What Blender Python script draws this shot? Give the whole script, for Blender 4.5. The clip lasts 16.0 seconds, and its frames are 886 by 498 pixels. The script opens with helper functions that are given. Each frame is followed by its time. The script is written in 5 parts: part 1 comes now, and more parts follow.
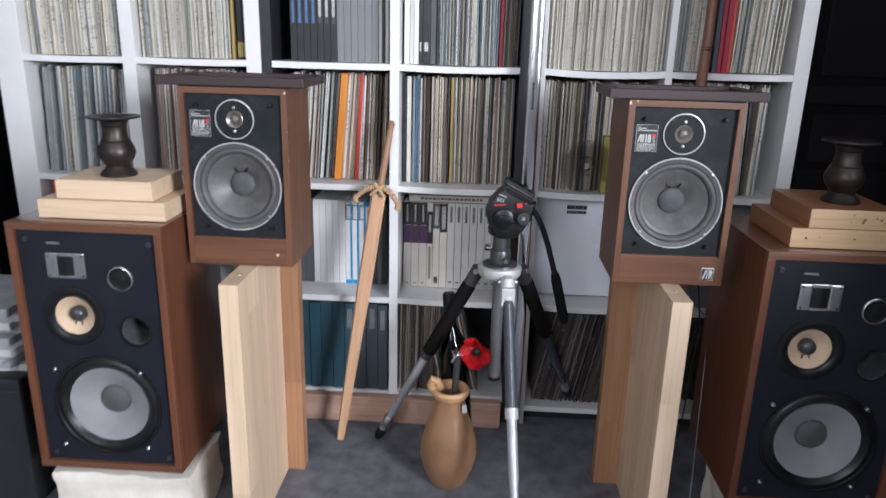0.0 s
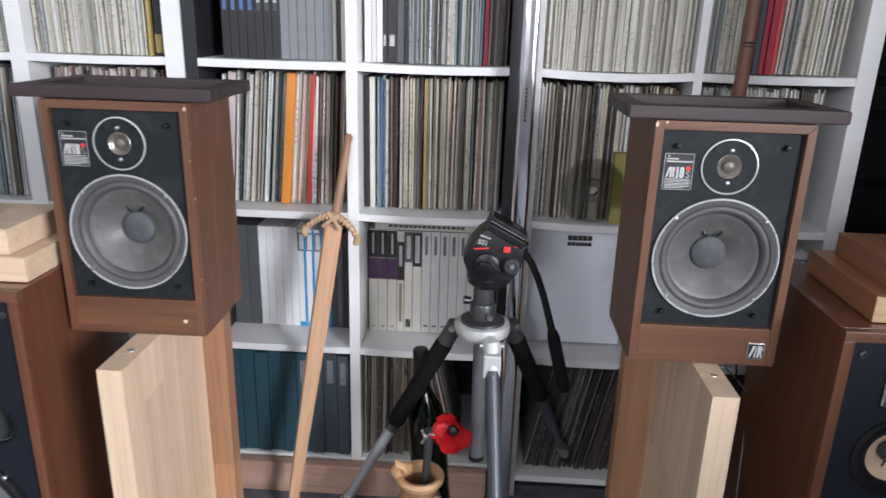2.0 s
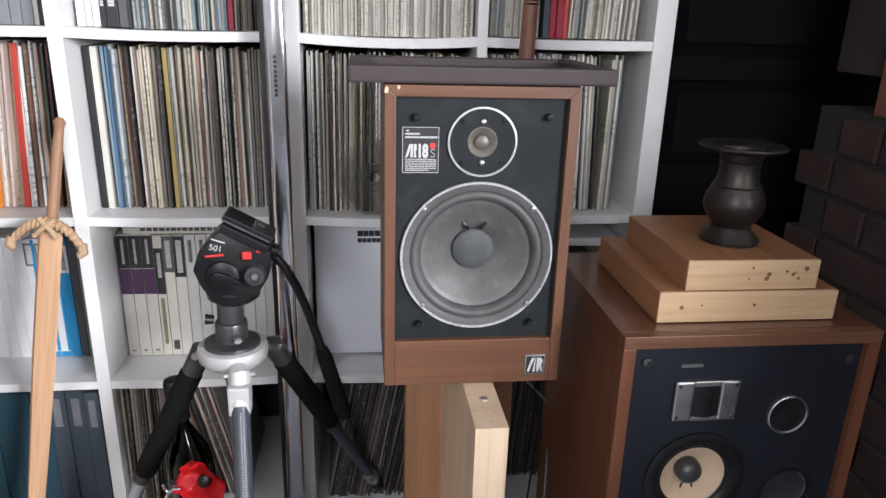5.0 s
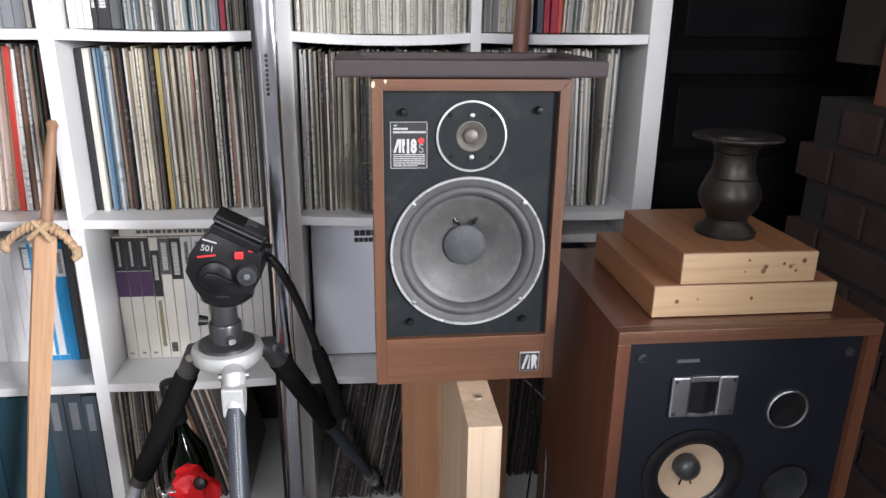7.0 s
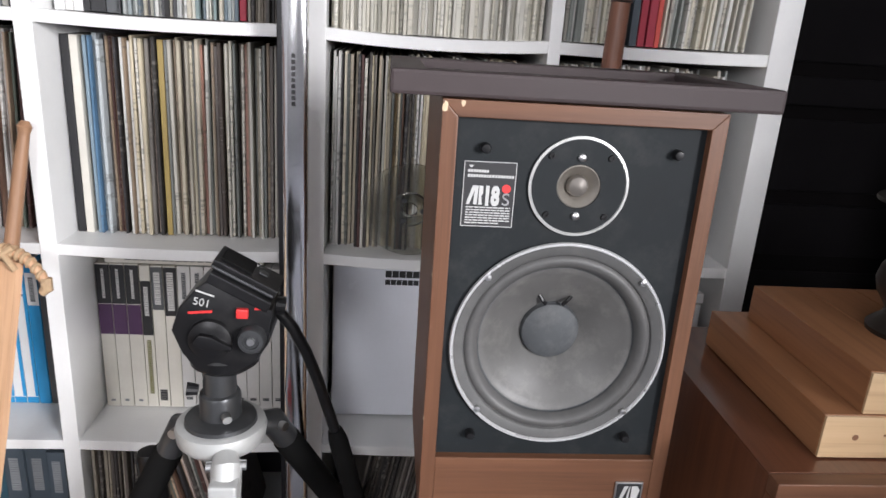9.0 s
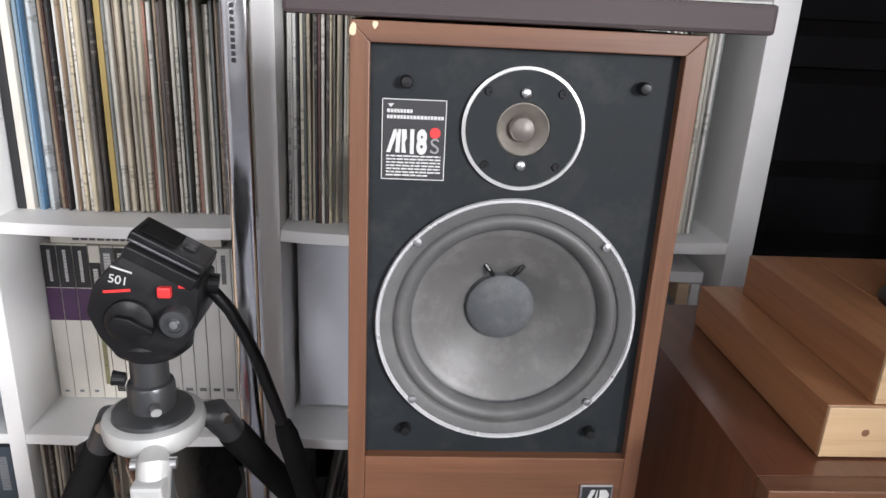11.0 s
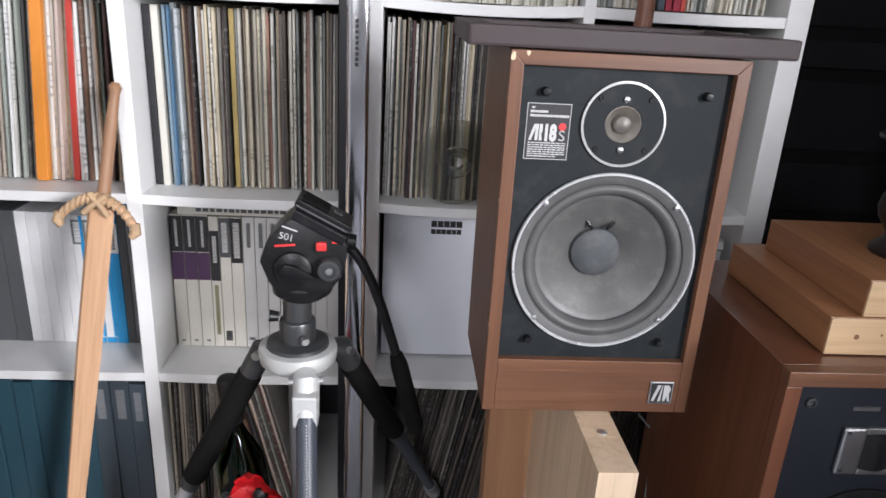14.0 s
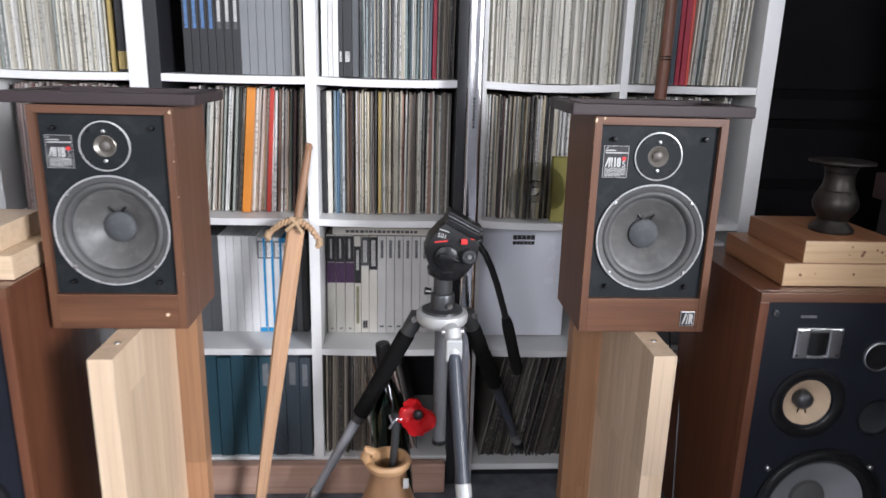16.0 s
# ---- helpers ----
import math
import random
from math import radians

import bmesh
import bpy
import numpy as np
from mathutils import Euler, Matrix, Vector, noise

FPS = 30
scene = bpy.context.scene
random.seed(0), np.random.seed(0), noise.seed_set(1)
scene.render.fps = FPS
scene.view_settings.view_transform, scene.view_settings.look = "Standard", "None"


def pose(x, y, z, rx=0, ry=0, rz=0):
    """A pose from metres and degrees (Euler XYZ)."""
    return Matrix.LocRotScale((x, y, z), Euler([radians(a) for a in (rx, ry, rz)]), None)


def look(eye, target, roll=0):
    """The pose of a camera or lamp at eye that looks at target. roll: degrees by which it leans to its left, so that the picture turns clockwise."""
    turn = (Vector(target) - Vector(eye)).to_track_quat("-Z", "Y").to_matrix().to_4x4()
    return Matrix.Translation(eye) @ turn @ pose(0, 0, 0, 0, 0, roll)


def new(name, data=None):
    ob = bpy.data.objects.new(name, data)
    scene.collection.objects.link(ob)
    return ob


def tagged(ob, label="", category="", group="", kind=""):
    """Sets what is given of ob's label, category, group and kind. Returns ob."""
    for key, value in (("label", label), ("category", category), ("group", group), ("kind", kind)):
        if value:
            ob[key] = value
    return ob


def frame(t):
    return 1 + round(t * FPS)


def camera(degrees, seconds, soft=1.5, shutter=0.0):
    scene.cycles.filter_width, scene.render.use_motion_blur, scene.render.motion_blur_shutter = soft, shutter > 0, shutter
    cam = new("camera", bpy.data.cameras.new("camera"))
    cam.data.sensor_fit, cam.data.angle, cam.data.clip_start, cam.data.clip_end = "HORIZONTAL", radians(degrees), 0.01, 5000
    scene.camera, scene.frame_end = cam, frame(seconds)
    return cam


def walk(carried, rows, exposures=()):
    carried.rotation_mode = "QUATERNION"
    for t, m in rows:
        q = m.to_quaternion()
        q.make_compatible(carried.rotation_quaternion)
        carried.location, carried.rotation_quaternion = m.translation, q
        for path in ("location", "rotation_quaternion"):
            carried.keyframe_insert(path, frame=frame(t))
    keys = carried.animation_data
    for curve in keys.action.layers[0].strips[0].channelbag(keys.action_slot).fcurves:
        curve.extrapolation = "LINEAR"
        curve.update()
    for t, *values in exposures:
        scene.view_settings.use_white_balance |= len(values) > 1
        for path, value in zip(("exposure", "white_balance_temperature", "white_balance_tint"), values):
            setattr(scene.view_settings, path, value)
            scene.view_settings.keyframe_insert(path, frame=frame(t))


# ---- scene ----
cam = camera(64.6, 16.0, soft=1.5, shutter=0.4)
METRES, EYE, TILT, LEAN, TURN = 2.13, 1.175, 0.0, 0.0, 3.0
ROWS = [
    (0.0, 0.0, 0.0, 0.0, 0.43, -16.67, -1.43),
    (0.5, -0.0208, 0.0739, 0.008, -2.33, -15.97, -0.64),
    (1.0, -0.0259, 0.1113, 0.0072, -3.45, -17.01, -1.39),
    (1.5, -0.0077, 0.1542, 0.007, -2.13, -17.67, -2.06),
    (2.0, 0.0288, 0.1975, 0.011, 0.36, -18.05, -1.52),
    (2.5, 0.0736, 0.2318, 0.0082, -0.08, -18.74, -1.92),
    (3.0, 0.0953, 0.261, -0.0008, -3.01, -19.95, -2.22),
    (3.5, 0.1192, 0.2951, -0.0117, -5.8, -20.59, -1.69),
    (4.0, 0.1252, 0.3053, -0.0148, -7.08, -19.54, -1.58),
    (4.5, 0.1353, 0.3042, -0.0138, -9.32, -18.71, -1.78),
    (7.0, 0.1555, 0.3061, -0.0184, -9.11, -18.47, -0.66),
    (7.5, 0.1562, 0.3243, -0.0213, -7.49, -16.85, -1.46),
    (8.0, 0.1514, 0.3542, -0.0213, -6.61, -17.34, -1.25),
    (8.5, 0.1382, 0.4033, -0.0221, -5.7, -17.34, -1.69),
    (9.0, 0.1448, 0.4338, -0.0249, -6.97, -17.93, -3.57),
    (9.5, 0.1609, 0.4573, -0.0324, -5.68, -18.82, -3.62),
    (12.0, 0.1865, 0.4735, -0.0527, -6.29, -18.67, -2.23),
    (12.5, 0.1852, 0.4729, -0.0533, -6.56, -18.77, -2.2),
    (13.0, 0.1692, 0.4518, -0.0472, -7.41, -19.08, -3.07),
    (13.5, 0.1367, 0.4129, -0.038, -7.63, -20.77, -2.23),
    (14.0, 0.1125, 0.3775, -0.0315, -6.05, -19.82, -3.05),
    (14.5, 0.0883, 0.3216, -0.0244, -6.14, -17.96, -3.03),
    (15.0, 0.059, 0.2571, -0.0127, -4.95, -16.35, -2.56),
    (15.5, 0.0338, 0.2062, -0.0098, -5.11, -14.82, -2.03),
    (16.0, -0.0077, 0.1341, -0.0087, -6.01, -15.27, -1.44),
]
walk(cam, [(t, pose(0, 0, EYE, TILT, LEAN, TURN) @ pose(METRES * x, METRES * y, METRES * z, 90 + pitch, roll, yaw)) for t, x, y, z, yaw, pitch, roll in ROWS],
     [(0.0, -0.34, 6350, 10), (2.0, -0.32, 6450, 10), (3.5, -0.27, 6550, 10), (4.5, -0.11, 6650, 10), (7.0, 0.0, 6650, 10), (9.0, -0.09, 6800, 10), (12.5, 0.1, 6800, 10), (14.0, -0.08, 6650, 10), (15.0, -0.06, 6600, 10), (16.0, -0.18, 6500, 10)])


# ---- world, window light ----
world = bpy.data.worlds.new("world")
scene.world = world
world.use_nodes = True
wn = world.node_tree.nodes
sky = wn.new("ShaderNodeTexSky")
sky.sky_type, sky.sun_disc, sky.sun_elevation, sky.sun_rotation = "NISHITA", False, radians(35), radians(120)
world.node_tree.links.new(sky.outputs[0], wn["Background"].inputs[0])
wn["Background"].inputs[1].default_value = 0.1


def area(name, eye, target, w, h, watts, colour):
    la = bpy.data.lights.new(name, "AREA")
    la.shape, la.size, la.size_y, la.energy, la.color = "RECTANGLE", w, h, watts, colour
    ob = new(name, la)
    ob.matrix_world = look(eye, target)
    return ob


area("window_daylight", (3.4, -2.42, 1.9), (1.6, 0.2, 1.3), 1.5, 1.3, 505, (0.91, 0.925, 1.0))
# unseen fill lamp, added to brighten the box file and shelf interiors
area("rear_fill_light", (-0.9, -2.4, 2.0), (-1.0, 2.0, 0.8), 1.1, 1.15, 76, (0.91, 0.925, 1.0))


# ---- materials ----
def nodes_of(name):
    m = bpy.data.materials.new(name)
    m.use_nodes = True
    nt = m.node_tree
    return m, nt, nt.nodes["Principled BSDF"]


def rgb(c):
    return (c[0], c[1], c[2], 1)


def coords(nt, scale=(1, 1, 1), shift=None):
    tc = nt.nodes.new("ShaderNodeTexCoord")
    mp = nt.nodes.new("ShaderNodeMapping")
    mp.inputs["Scale"].default_value = scale
    nt.links.new(tc.outputs["Object"], mp.inputs["Vector"])
    if shift is not None:
        nt.links.new(shift, mp.inputs["Location"])
    return mp.outputs[0]


def noise_tex(nt, vec, scale, detail=4, rough=0.6):
    n = nt.nodes.new("ShaderNodeTexNoise")
    n.inputs["Scale"].default_value, n.inputs["Detail"].default_value, n.inputs["Roughness"].default_value = scale, detail, rough
    nt.links.new(vec, n.inputs["Vector"])
    return n.outputs["Fac"]


def ramp(nt, fac, stops, mode="LINEAR"):
    r = nt.nodes.new("ShaderNodeValToRGB")
    r.color_ramp.interpolation = mode
    e = r.color_ramp.elements
    while len(e) < len(stops):
        e.new(0.5)
    for i, (p, c) in enumerate(stops):
        e[i].position = p
        e[i].color = rgb(c) if not isinstance(c, (int, float)) else (c, c, c, 1)
    nt.links.new(fac, r.inputs[0])
    return r.outputs[0]


def mix(nt, a, b, fac, kind="MIX"):
    m = nt.nodes.new("ShaderNodeMix")
    m.data_type, m.blend_type = "RGBA", kind
    for sock, v in ((m.inputs[0], fac), (m.inputs[6], a), (m.inputs[7], b)):
        if isinstance(v, (int, float)):
            sock.default_value = v
        elif isinstance(v, tuple):
            sock.default_value = rgb(v)
        else:
            nt.links.new(v, sock)
    return m.outputs[2]


def math_node(nt, op, a, b=0.0):
    m = nt.nodes.new("ShaderNodeMath")
    m.operation = op
    for i, v in enumerate((a, b)):
        if isinstance(v, (int, float)):
            m.inputs[i].default_value = v
        else:
            nt.links.new(v, m.inputs[i])
    return m.outputs[0]


def bump(nt, bsdf, height, strength, dist=0.002):
    b = nt.nodes.new("ShaderNodeBump")
    b.inputs["Strength"].default_value, b.inputs["Distance"].default_value = strength, dist
    nt.links.new(height, b.inputs["Height"])
    nt.links.new(b.outputs[0], bsdf.inputs["Normal"])


def plain(name, colour, rough=0.5, metal=0.0, var=0.15, scale=12.0, fine=180.0, relief=0.1, dust=0.0, spec=0.5):
    """A paint, plastic or metal with broad stains, fine grain and a little relief."""
    m, nt, bs = nodes_of(name)
    v = coords(nt)
    a = noise_tex(nt, v, scale, 5)
    f = noise_tex(nt, v, fine, 3)
    lo = tuple(x * (1 - var) for x in colour)
    hi = tuple(min(1, x * (1 + var * 0.8)) for x in colour)
    c = ramp(nt, a, [(0.3, lo), (0.7, hi)])
    c = mix(nt, c, tuple(x * 0.8 for x in colour), math_node(nt, "MULTIPLY", f, 0.25))
    if dust:
        c = mix(nt, c, (0.42, 0.4, 0.37), math_node(nt, "MULTIPLY", ramp(nt, noise_tex(nt, v, 30, 6, 0.7), [(0.5, 0.0), (0.75, 1.0)]), dust))
    nt.links.new(c, bs.inputs["Base Color"])
    r = nt.nodes.new("ShaderNodeMapRange")
    r.inputs["To Min"].default_value, r.inputs["To Max"].default_value = max(0.02, rough - 0.08), min(1, rough + 0.1)
    nt.links.new(a, r.inputs[0])
    nt.links.new(r.outputs[0], bs.inputs["Roughness"])
    bs.inputs["Metallic"].default_value = metal
    bs.inputs["Specular IOR Level"].default_value = spec
    if relief:
        bump(nt, bs, f, relief, 0.001)
    return m


def wood(name, dark, light, axis=2, rough=0.45, grain=1.0, relief=0.12, rand=0.0, coat=0.0):
    """Grain that runs along one axis of the thing; rand: how much pieces differ in tone."""
    m, nt, bs = nodes_of(name)
    s = [38 * grain] * 3
    s[axis] = 1.6 * grain
    oi = nt.nodes.new("ShaderNodeObjectInfo")
    v = coords(nt, tuple(s), math_node(nt, "MULTIPLY", oi.outputs["Random"], 40.0))
    a = noise_tex(nt, v, 1.0, 6, 0.65)
    s2 = [260 * grain] * 3
    s2[axis] = 7 * grain
    f = noise_tex(nt, coords(nt, tuple(s2)), 1.0, 3)
    c = ramp(nt, a, [(0.28, dark), (0.5, tuple((x + y) / 2 for x, y in zip(dark, light))), (0.72, light)])
    c = mix(nt, c, tuple(x * 0.6 for x in dark), math_node(nt, "MULTIPLY", ramp(nt, f, [(0.5, 0.0), (0.7, 1.0)]), 0.35))
    if rand:
        t = ramp(nt, oi.outputs["Random"], [(0, 1 - rand), (1, 1.0)])
        c = mix(nt, c, t, 1.0, "MULTIPLY")
    nt.links.new(c, bs.inputs["Base Color"])
    bs.inputs["Roughness"].default_value = rough
    bs.inputs["Coat Weight"].default_value = coat
    bs.inputs["Coat Roughness"].default_value = 0.16
    bump(nt, bs, f, relief, 0.001)
    return m


def spines(name, palette, island, marks=0.45):
    """Spines of sleeves: each takes one colour of the palette, with small print and rubbed edges."""
    m, nt, bs = nodes_of(name)
    if island:
        rnd = nt.nodes.new("ShaderNodeNewGeometry").outputs["Random Per Island"]
    else:
        rnd = nt.nodes.new("ShaderNodeObjectInfo").outputs["Random"]
    n = len(palette)
    base = ramp(nt, rnd, [(i / n, c) for i, c in enumerate(palette)], "CONSTANT")
    shift = math_node(nt, "MULTIPLY", rnd, 57.0)
    v = coords(nt, (30, 30, 150), shift)
    letters = ramp(nt, noise_tex(nt, v, 1.0, 2, 0.6), [(0.52, 0.0), (0.58, 1.0)])
    zone = ramp(nt, noise_tex(nt, coords(nt, (2, 2, 9), shift), 1.0, 1), [(0.53, 0.0), (0.57, 1.0)])
    lum = nt.nodes.new("ShaderNodeRGBToBW")
    nt.links.new(base, lum.inputs[0])
    ink = ramp(nt, lum.outputs[0], [(0.0, (0.3, 0.28, 0.25)), (0.16, (0.3, 0.28, 0.25)), (0.2, (0.06, 0.055, 0.05)), (1.0, (0.08, 0.07, 0.06))])
    c = mix(nt, base, ink, math_node(nt, "MULTIPLY", math_node(nt, "MULTIPLY", letters, zone), marks))
    worn = ramp(nt, noise_tex(nt, coords(nt, (60, 60, 25), shift), 1.0, 5, 0.7), [(0.55, 0.0), (0.72, 1.0)])
    c = mix(nt, c, (0.5, 0.46, 0.4), math_node(nt, "MULTIPLY", worn, 0.14))
    dirt = ramp(nt, noise_tex(nt, coords(nt, (8, 8, 5), shift), 1.0, 4), [(0.35, 0.75), (0.65, 1.0)])
    c = mix(nt, c, dirt, 1.0, "MULTIPLY")
    nt.links.new(c, bs.inputs["Base Color"])
    bs.inputs["Roughness"].default_value = 0.55
    return m


WHITE_LAM = plain("white_laminate", (0.78, 0.78, 0.77), 0.35, var=0.05, scale=5, relief=0.03)
BLACK_LAM = plain("black_laminate", (0.018, 0.018, 0.022), 0.45, var=0.2)
WALNUT = wood("brown_veneer", (0.08, 0.033, 0.017), (0.185, 0.082, 0.043), 0, 0.42)
WALNUT_V = wood("brown_veneer_upright", (0.08, 0.033, 0.017), (0.185, 0.082, 0.043), 2, 0.42)
TEAK = wood("teak_veneer", (0.085, 0.03, 0.016), (0.165, 0.062, 0.031), 1, 0.3, coat=0.6)
TEAK_V = wood("teak_veneer_upright", (0.09, 0.032, 0.017), (0.17, 0.064, 0.032), 2, 0.38)
MAPLE = wood("pale_beech", (0.63, 0.46, 0.3), (0.77, 0.6, 0.43), 2, 0.5, 0.6, rand=0.16)
BEECH = wood("oiled_beech", (0.36, 0.175, 0.085), (0.52, 0.29, 0.16), 2, 0.45, 0.6, rand=0.42)
PINE = wood("pale_pine", (0.6, 0.44, 0.28), (0.74, 0.57, 0.4), 0, 0.45, 0.8)
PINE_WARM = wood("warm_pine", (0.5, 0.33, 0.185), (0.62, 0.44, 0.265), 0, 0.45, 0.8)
KNOT = plain("pine_knot", (0.2, 0.09, 0.045), 0.6, var=0.3, scale=60)
PINE_TOP = wood("brown_pine", (0.24, 0.1, 0.046), (0.36, 0.17, 0.08), 1, 0.4, 0.7)
SWORD = wood("sword_wood", (0.46, 0.25, 0.135), (0.6, 0.37, 0.22), 2, 0.5, 0.8)
GRIP = wood("grip_wood", (0.24, 0.125, 0.065), (0.36, 0.2, 0.115), 2, 0.5, 0.8)
PLANK = wood("pink_stained_wood", (0.34, 0.18, 0.125), (0.6, 0.41, 0.32), 0, 0.55, 0.35)
POLE = wood("red_brown_wood", (0.13, 0.05, 0.03), (0.22, 0.095, 0.06), 2, 0.4)
BAFFLE = plain("black_baffle", (0.0105, 0.0135, 0.0155), 0.6, var=0.25, scale=9, dust=0.035, spec=0.25)
BAFFLE_B = plain("dark_blue_baffle", (0.0085, 0.0105, 0.017), 0.6, var=0.25, spec=0.3)
BLACK = plain("black_plastic", (0.008, 0.008, 0.009), 0.36, var=0.2, relief=0.15, dust=0.03, spec=0.35)
RUBBER = plain("black_foam", (0.007, 0.007, 0.007), 0.9, relief=0.5, fine=500, spec=0.15)
CHROME = plain("chrome", (0.88, 0.88, 0.9), 0.16, 1.0, var=0.06, relief=0)
SATIN = plain("satin_metal", (0.62, 0.62, 0.62), 0.33, 1.0, var=0.1, relief=0.05)
RIM = plain("bright_rim", (0.7, 0.7, 0.7), 0.28, 0.55, var=0.06, relief=0)
CONE = plain("grey_cone", (0.1, 0.098, 0.095), 0.45, var=0.2, scale=18, relief=0.15, dust=0.18)
SURROUND = plain("grey_surround", (0.08, 0.079, 0.078), 0.5, var=0.15, dust=0.08)
GASKET = plain("grey_gasket", (0.078, 0.078, 0.077), 0.55, var=0.15, dust=0.1)
CAP = plain("dust_cap", (0.06, 0.065, 0.07), 0.65, var=0.25, scale=25, dust=0.14)
PAPER_CONE = plain("pale_grey_cone", (0.24, 0.24, 0.25), 0.75, var=0.12, scale=15)
TAN_CONE = plain("tan_paper_cone", (0.58, 0.43, 0.29), 0.7, var=0.15, scale=25)
TWEETER = plain("bronze_tweeter", (0.36, 0.33, 0.29), 0.33, 0.75, var=0.2)
RING = plain("pale_ring", (0.5, 0.5, 0.49), 0.35, 0.3, var=0.1)
TRAY = plain("dark_plum_frame", (0.038, 0.025, 0.026), 0.6, var=0.15)
CLOTH = plain("black_cloth", (0.012, 0.011, 0.012), 0.9, relief=0.4, fine=700)
LABEL_WHITE = plain("white_print", (0.5, 0.5, 0.49), 0.5, var=0.05, relief=0)
LABEL_BLACK = plain("black_print", (0.02, 0.02, 0.022), 0.5, var=0.05, relief=0)
LABEL_RED = plain("red_print", (0.65, 0.035, 0.035), 0.45, var=0.08, relief=0)
PEWTER = plain("old_pewter", (0.06, 0.051, 0.046), 0.42, 0.8, var=0.4, scale=22, relief=0.35, fine=90)
STONE = plain("white_stone", (0.72, 0.68, 0.6), 0.85, var=0.12, scale=18, relief=0.7, fine=120)
CARBON, nt, bs = nodes_of("woven_carbon_tube")
wv = nt.nodes.new("ShaderNodeTexWave")
wv.bands_direction = "DIAGONAL"
wv.inputs["Scale"].default_value, wv.inputs["Distortion"].default_value = 95.0, 0.6
nt.links.new(coords(nt), wv.inputs["Vector"])
nt.links.new(mix(nt, ramp(nt, wv.outputs["Fac"], [(0.3, (0.02, 0.025, 0.034)), (0.7, (0.075, 0.088, 0.11))]), (0.05, 0.06, 0.08), ramp(nt, noise_tex(nt, coords(nt), 14), [(0.4, 0.15), (0.6, 0.6)])), bs.inputs["Base Color"])
bs.inputs["Roughness"].default_value = 0.38
bump(nt, bs, wv.outputs["Fac"], 0.2, 0.0006)
CASTING = plain("light_grey_casting", (0.56, 0.57, 0.56), 0.45, 0.25, var=0.12, relief=0.2)
COLUMN = plain("dull_grey_tube", (0.15, 0.155, 0.165), 0.42, 0.35, var=0.1)
DOME = plain("bronze_grey_dome", (0.17, 0.155, 0.14), 0.5, 0.5, var=0.2)
GUNMETAL = plain("gunmetal", (0.085, 0.088, 0.092), 0.35, 0.6, var=0.15)
ALU = plain("grey_tube", (0.44, 0.46, 0.5), 0.4, 0.45, var=0.1)
POT = plain("tan_glazed_pot", (0.27, 0.15, 0.08), 0.3, var=0.3, scale=10, relief=0.1)
POT_RIM = plain("pale_pot_rim", (0.55, 0.33, 0.17), 0.4, var=0.2)
POPPY = plain("red_petal", (0.72, 0.015, 0.022), 0.5, var=0.15, relief=0.2, fine=90)
BINDER = plain("pale_blue_board", (0.84, 0.86, 0.92), 0.25, var=0.05, scale=4, relief=0.05)
OLIVE = plain("olive_card", (0.28, 0.25, 0.06), 0.6)
ROPE = plain("tan_rope", (0.47, 0.32, 0.19), 0.8, var=0.25, scale=40, relief=0.5, fine=260)
CHIP = plain("bare_chipboard", (0.66, 0.5, 0.34), 0.8, relief=0.3)
CEILING = plain("ceiling_paint", (0.75, 0.75, 0.75), 0.9, var=0.05, scale=2)
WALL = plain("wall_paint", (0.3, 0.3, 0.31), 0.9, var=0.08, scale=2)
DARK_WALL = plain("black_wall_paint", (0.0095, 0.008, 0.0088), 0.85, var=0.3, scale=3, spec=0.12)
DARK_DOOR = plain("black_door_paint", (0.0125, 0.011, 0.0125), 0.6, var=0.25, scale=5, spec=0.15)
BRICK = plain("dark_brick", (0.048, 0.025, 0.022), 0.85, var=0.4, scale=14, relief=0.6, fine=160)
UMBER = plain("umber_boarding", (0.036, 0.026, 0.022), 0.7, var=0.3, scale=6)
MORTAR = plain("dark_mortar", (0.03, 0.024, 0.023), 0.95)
CARPET = plain("grey_carpet", (0.14, 0.145, 0.165), 0.98, var=0.45, scale=16, relief=1.0, fine=650)
GREEN_CLOTH = plain("dark_green_cloth", (0.02, 0.04, 0.032), 0.9, var=0.4, relief=0.3)
GREY_CLOTH = plain("grey_paper", (0.3, 0.31, 0.33), 0.8, var=0.25, scale=15)


def glass(name, colour, rough):
    m, nt, bs = nodes_of(name)
    bs.inputs["Base Color"].default_value = rgb(colour)
    bs.inputs["Transmission Weight"].default_value, bs.inputs["Roughness"].default_value = 1.0, rough
    return m


GREEN_GLASS = glass("green_glass", (0.02, 0.12, 0.04), 0.08)
CLEAR = glass("clear_plastic", (0.85, 0.85, 0.8), 0.15)


# ---- building helpers ----
def part(name, bm, material, parent=None, label="", smooth=False):
    me = bpy.data.meshes.new(name)
    bmesh.ops.recalc_face_normals(bm, faces=bm.faces)
    bm.to_mesh(me)
    bm.free()
    if smooth:
        for p in me.polygons:
            p.use_smooth = True
        me.set_sharp_from_angle(angle=radians(35))
    for m in material if isinstance(material, (list, tuple)) else [material]:
        me.materials.append(m)
    ob = new(name, me)
    ob.parent = parent
    if label:
        ob["label"] = label
    return ob


def thing(name, m, label, category, group="", kind=""):
    ob = new(name)
    ob.empty_display_size = 0.05
    ob.matrix_world = m
    return tagged(ob, label, category, group, kind)


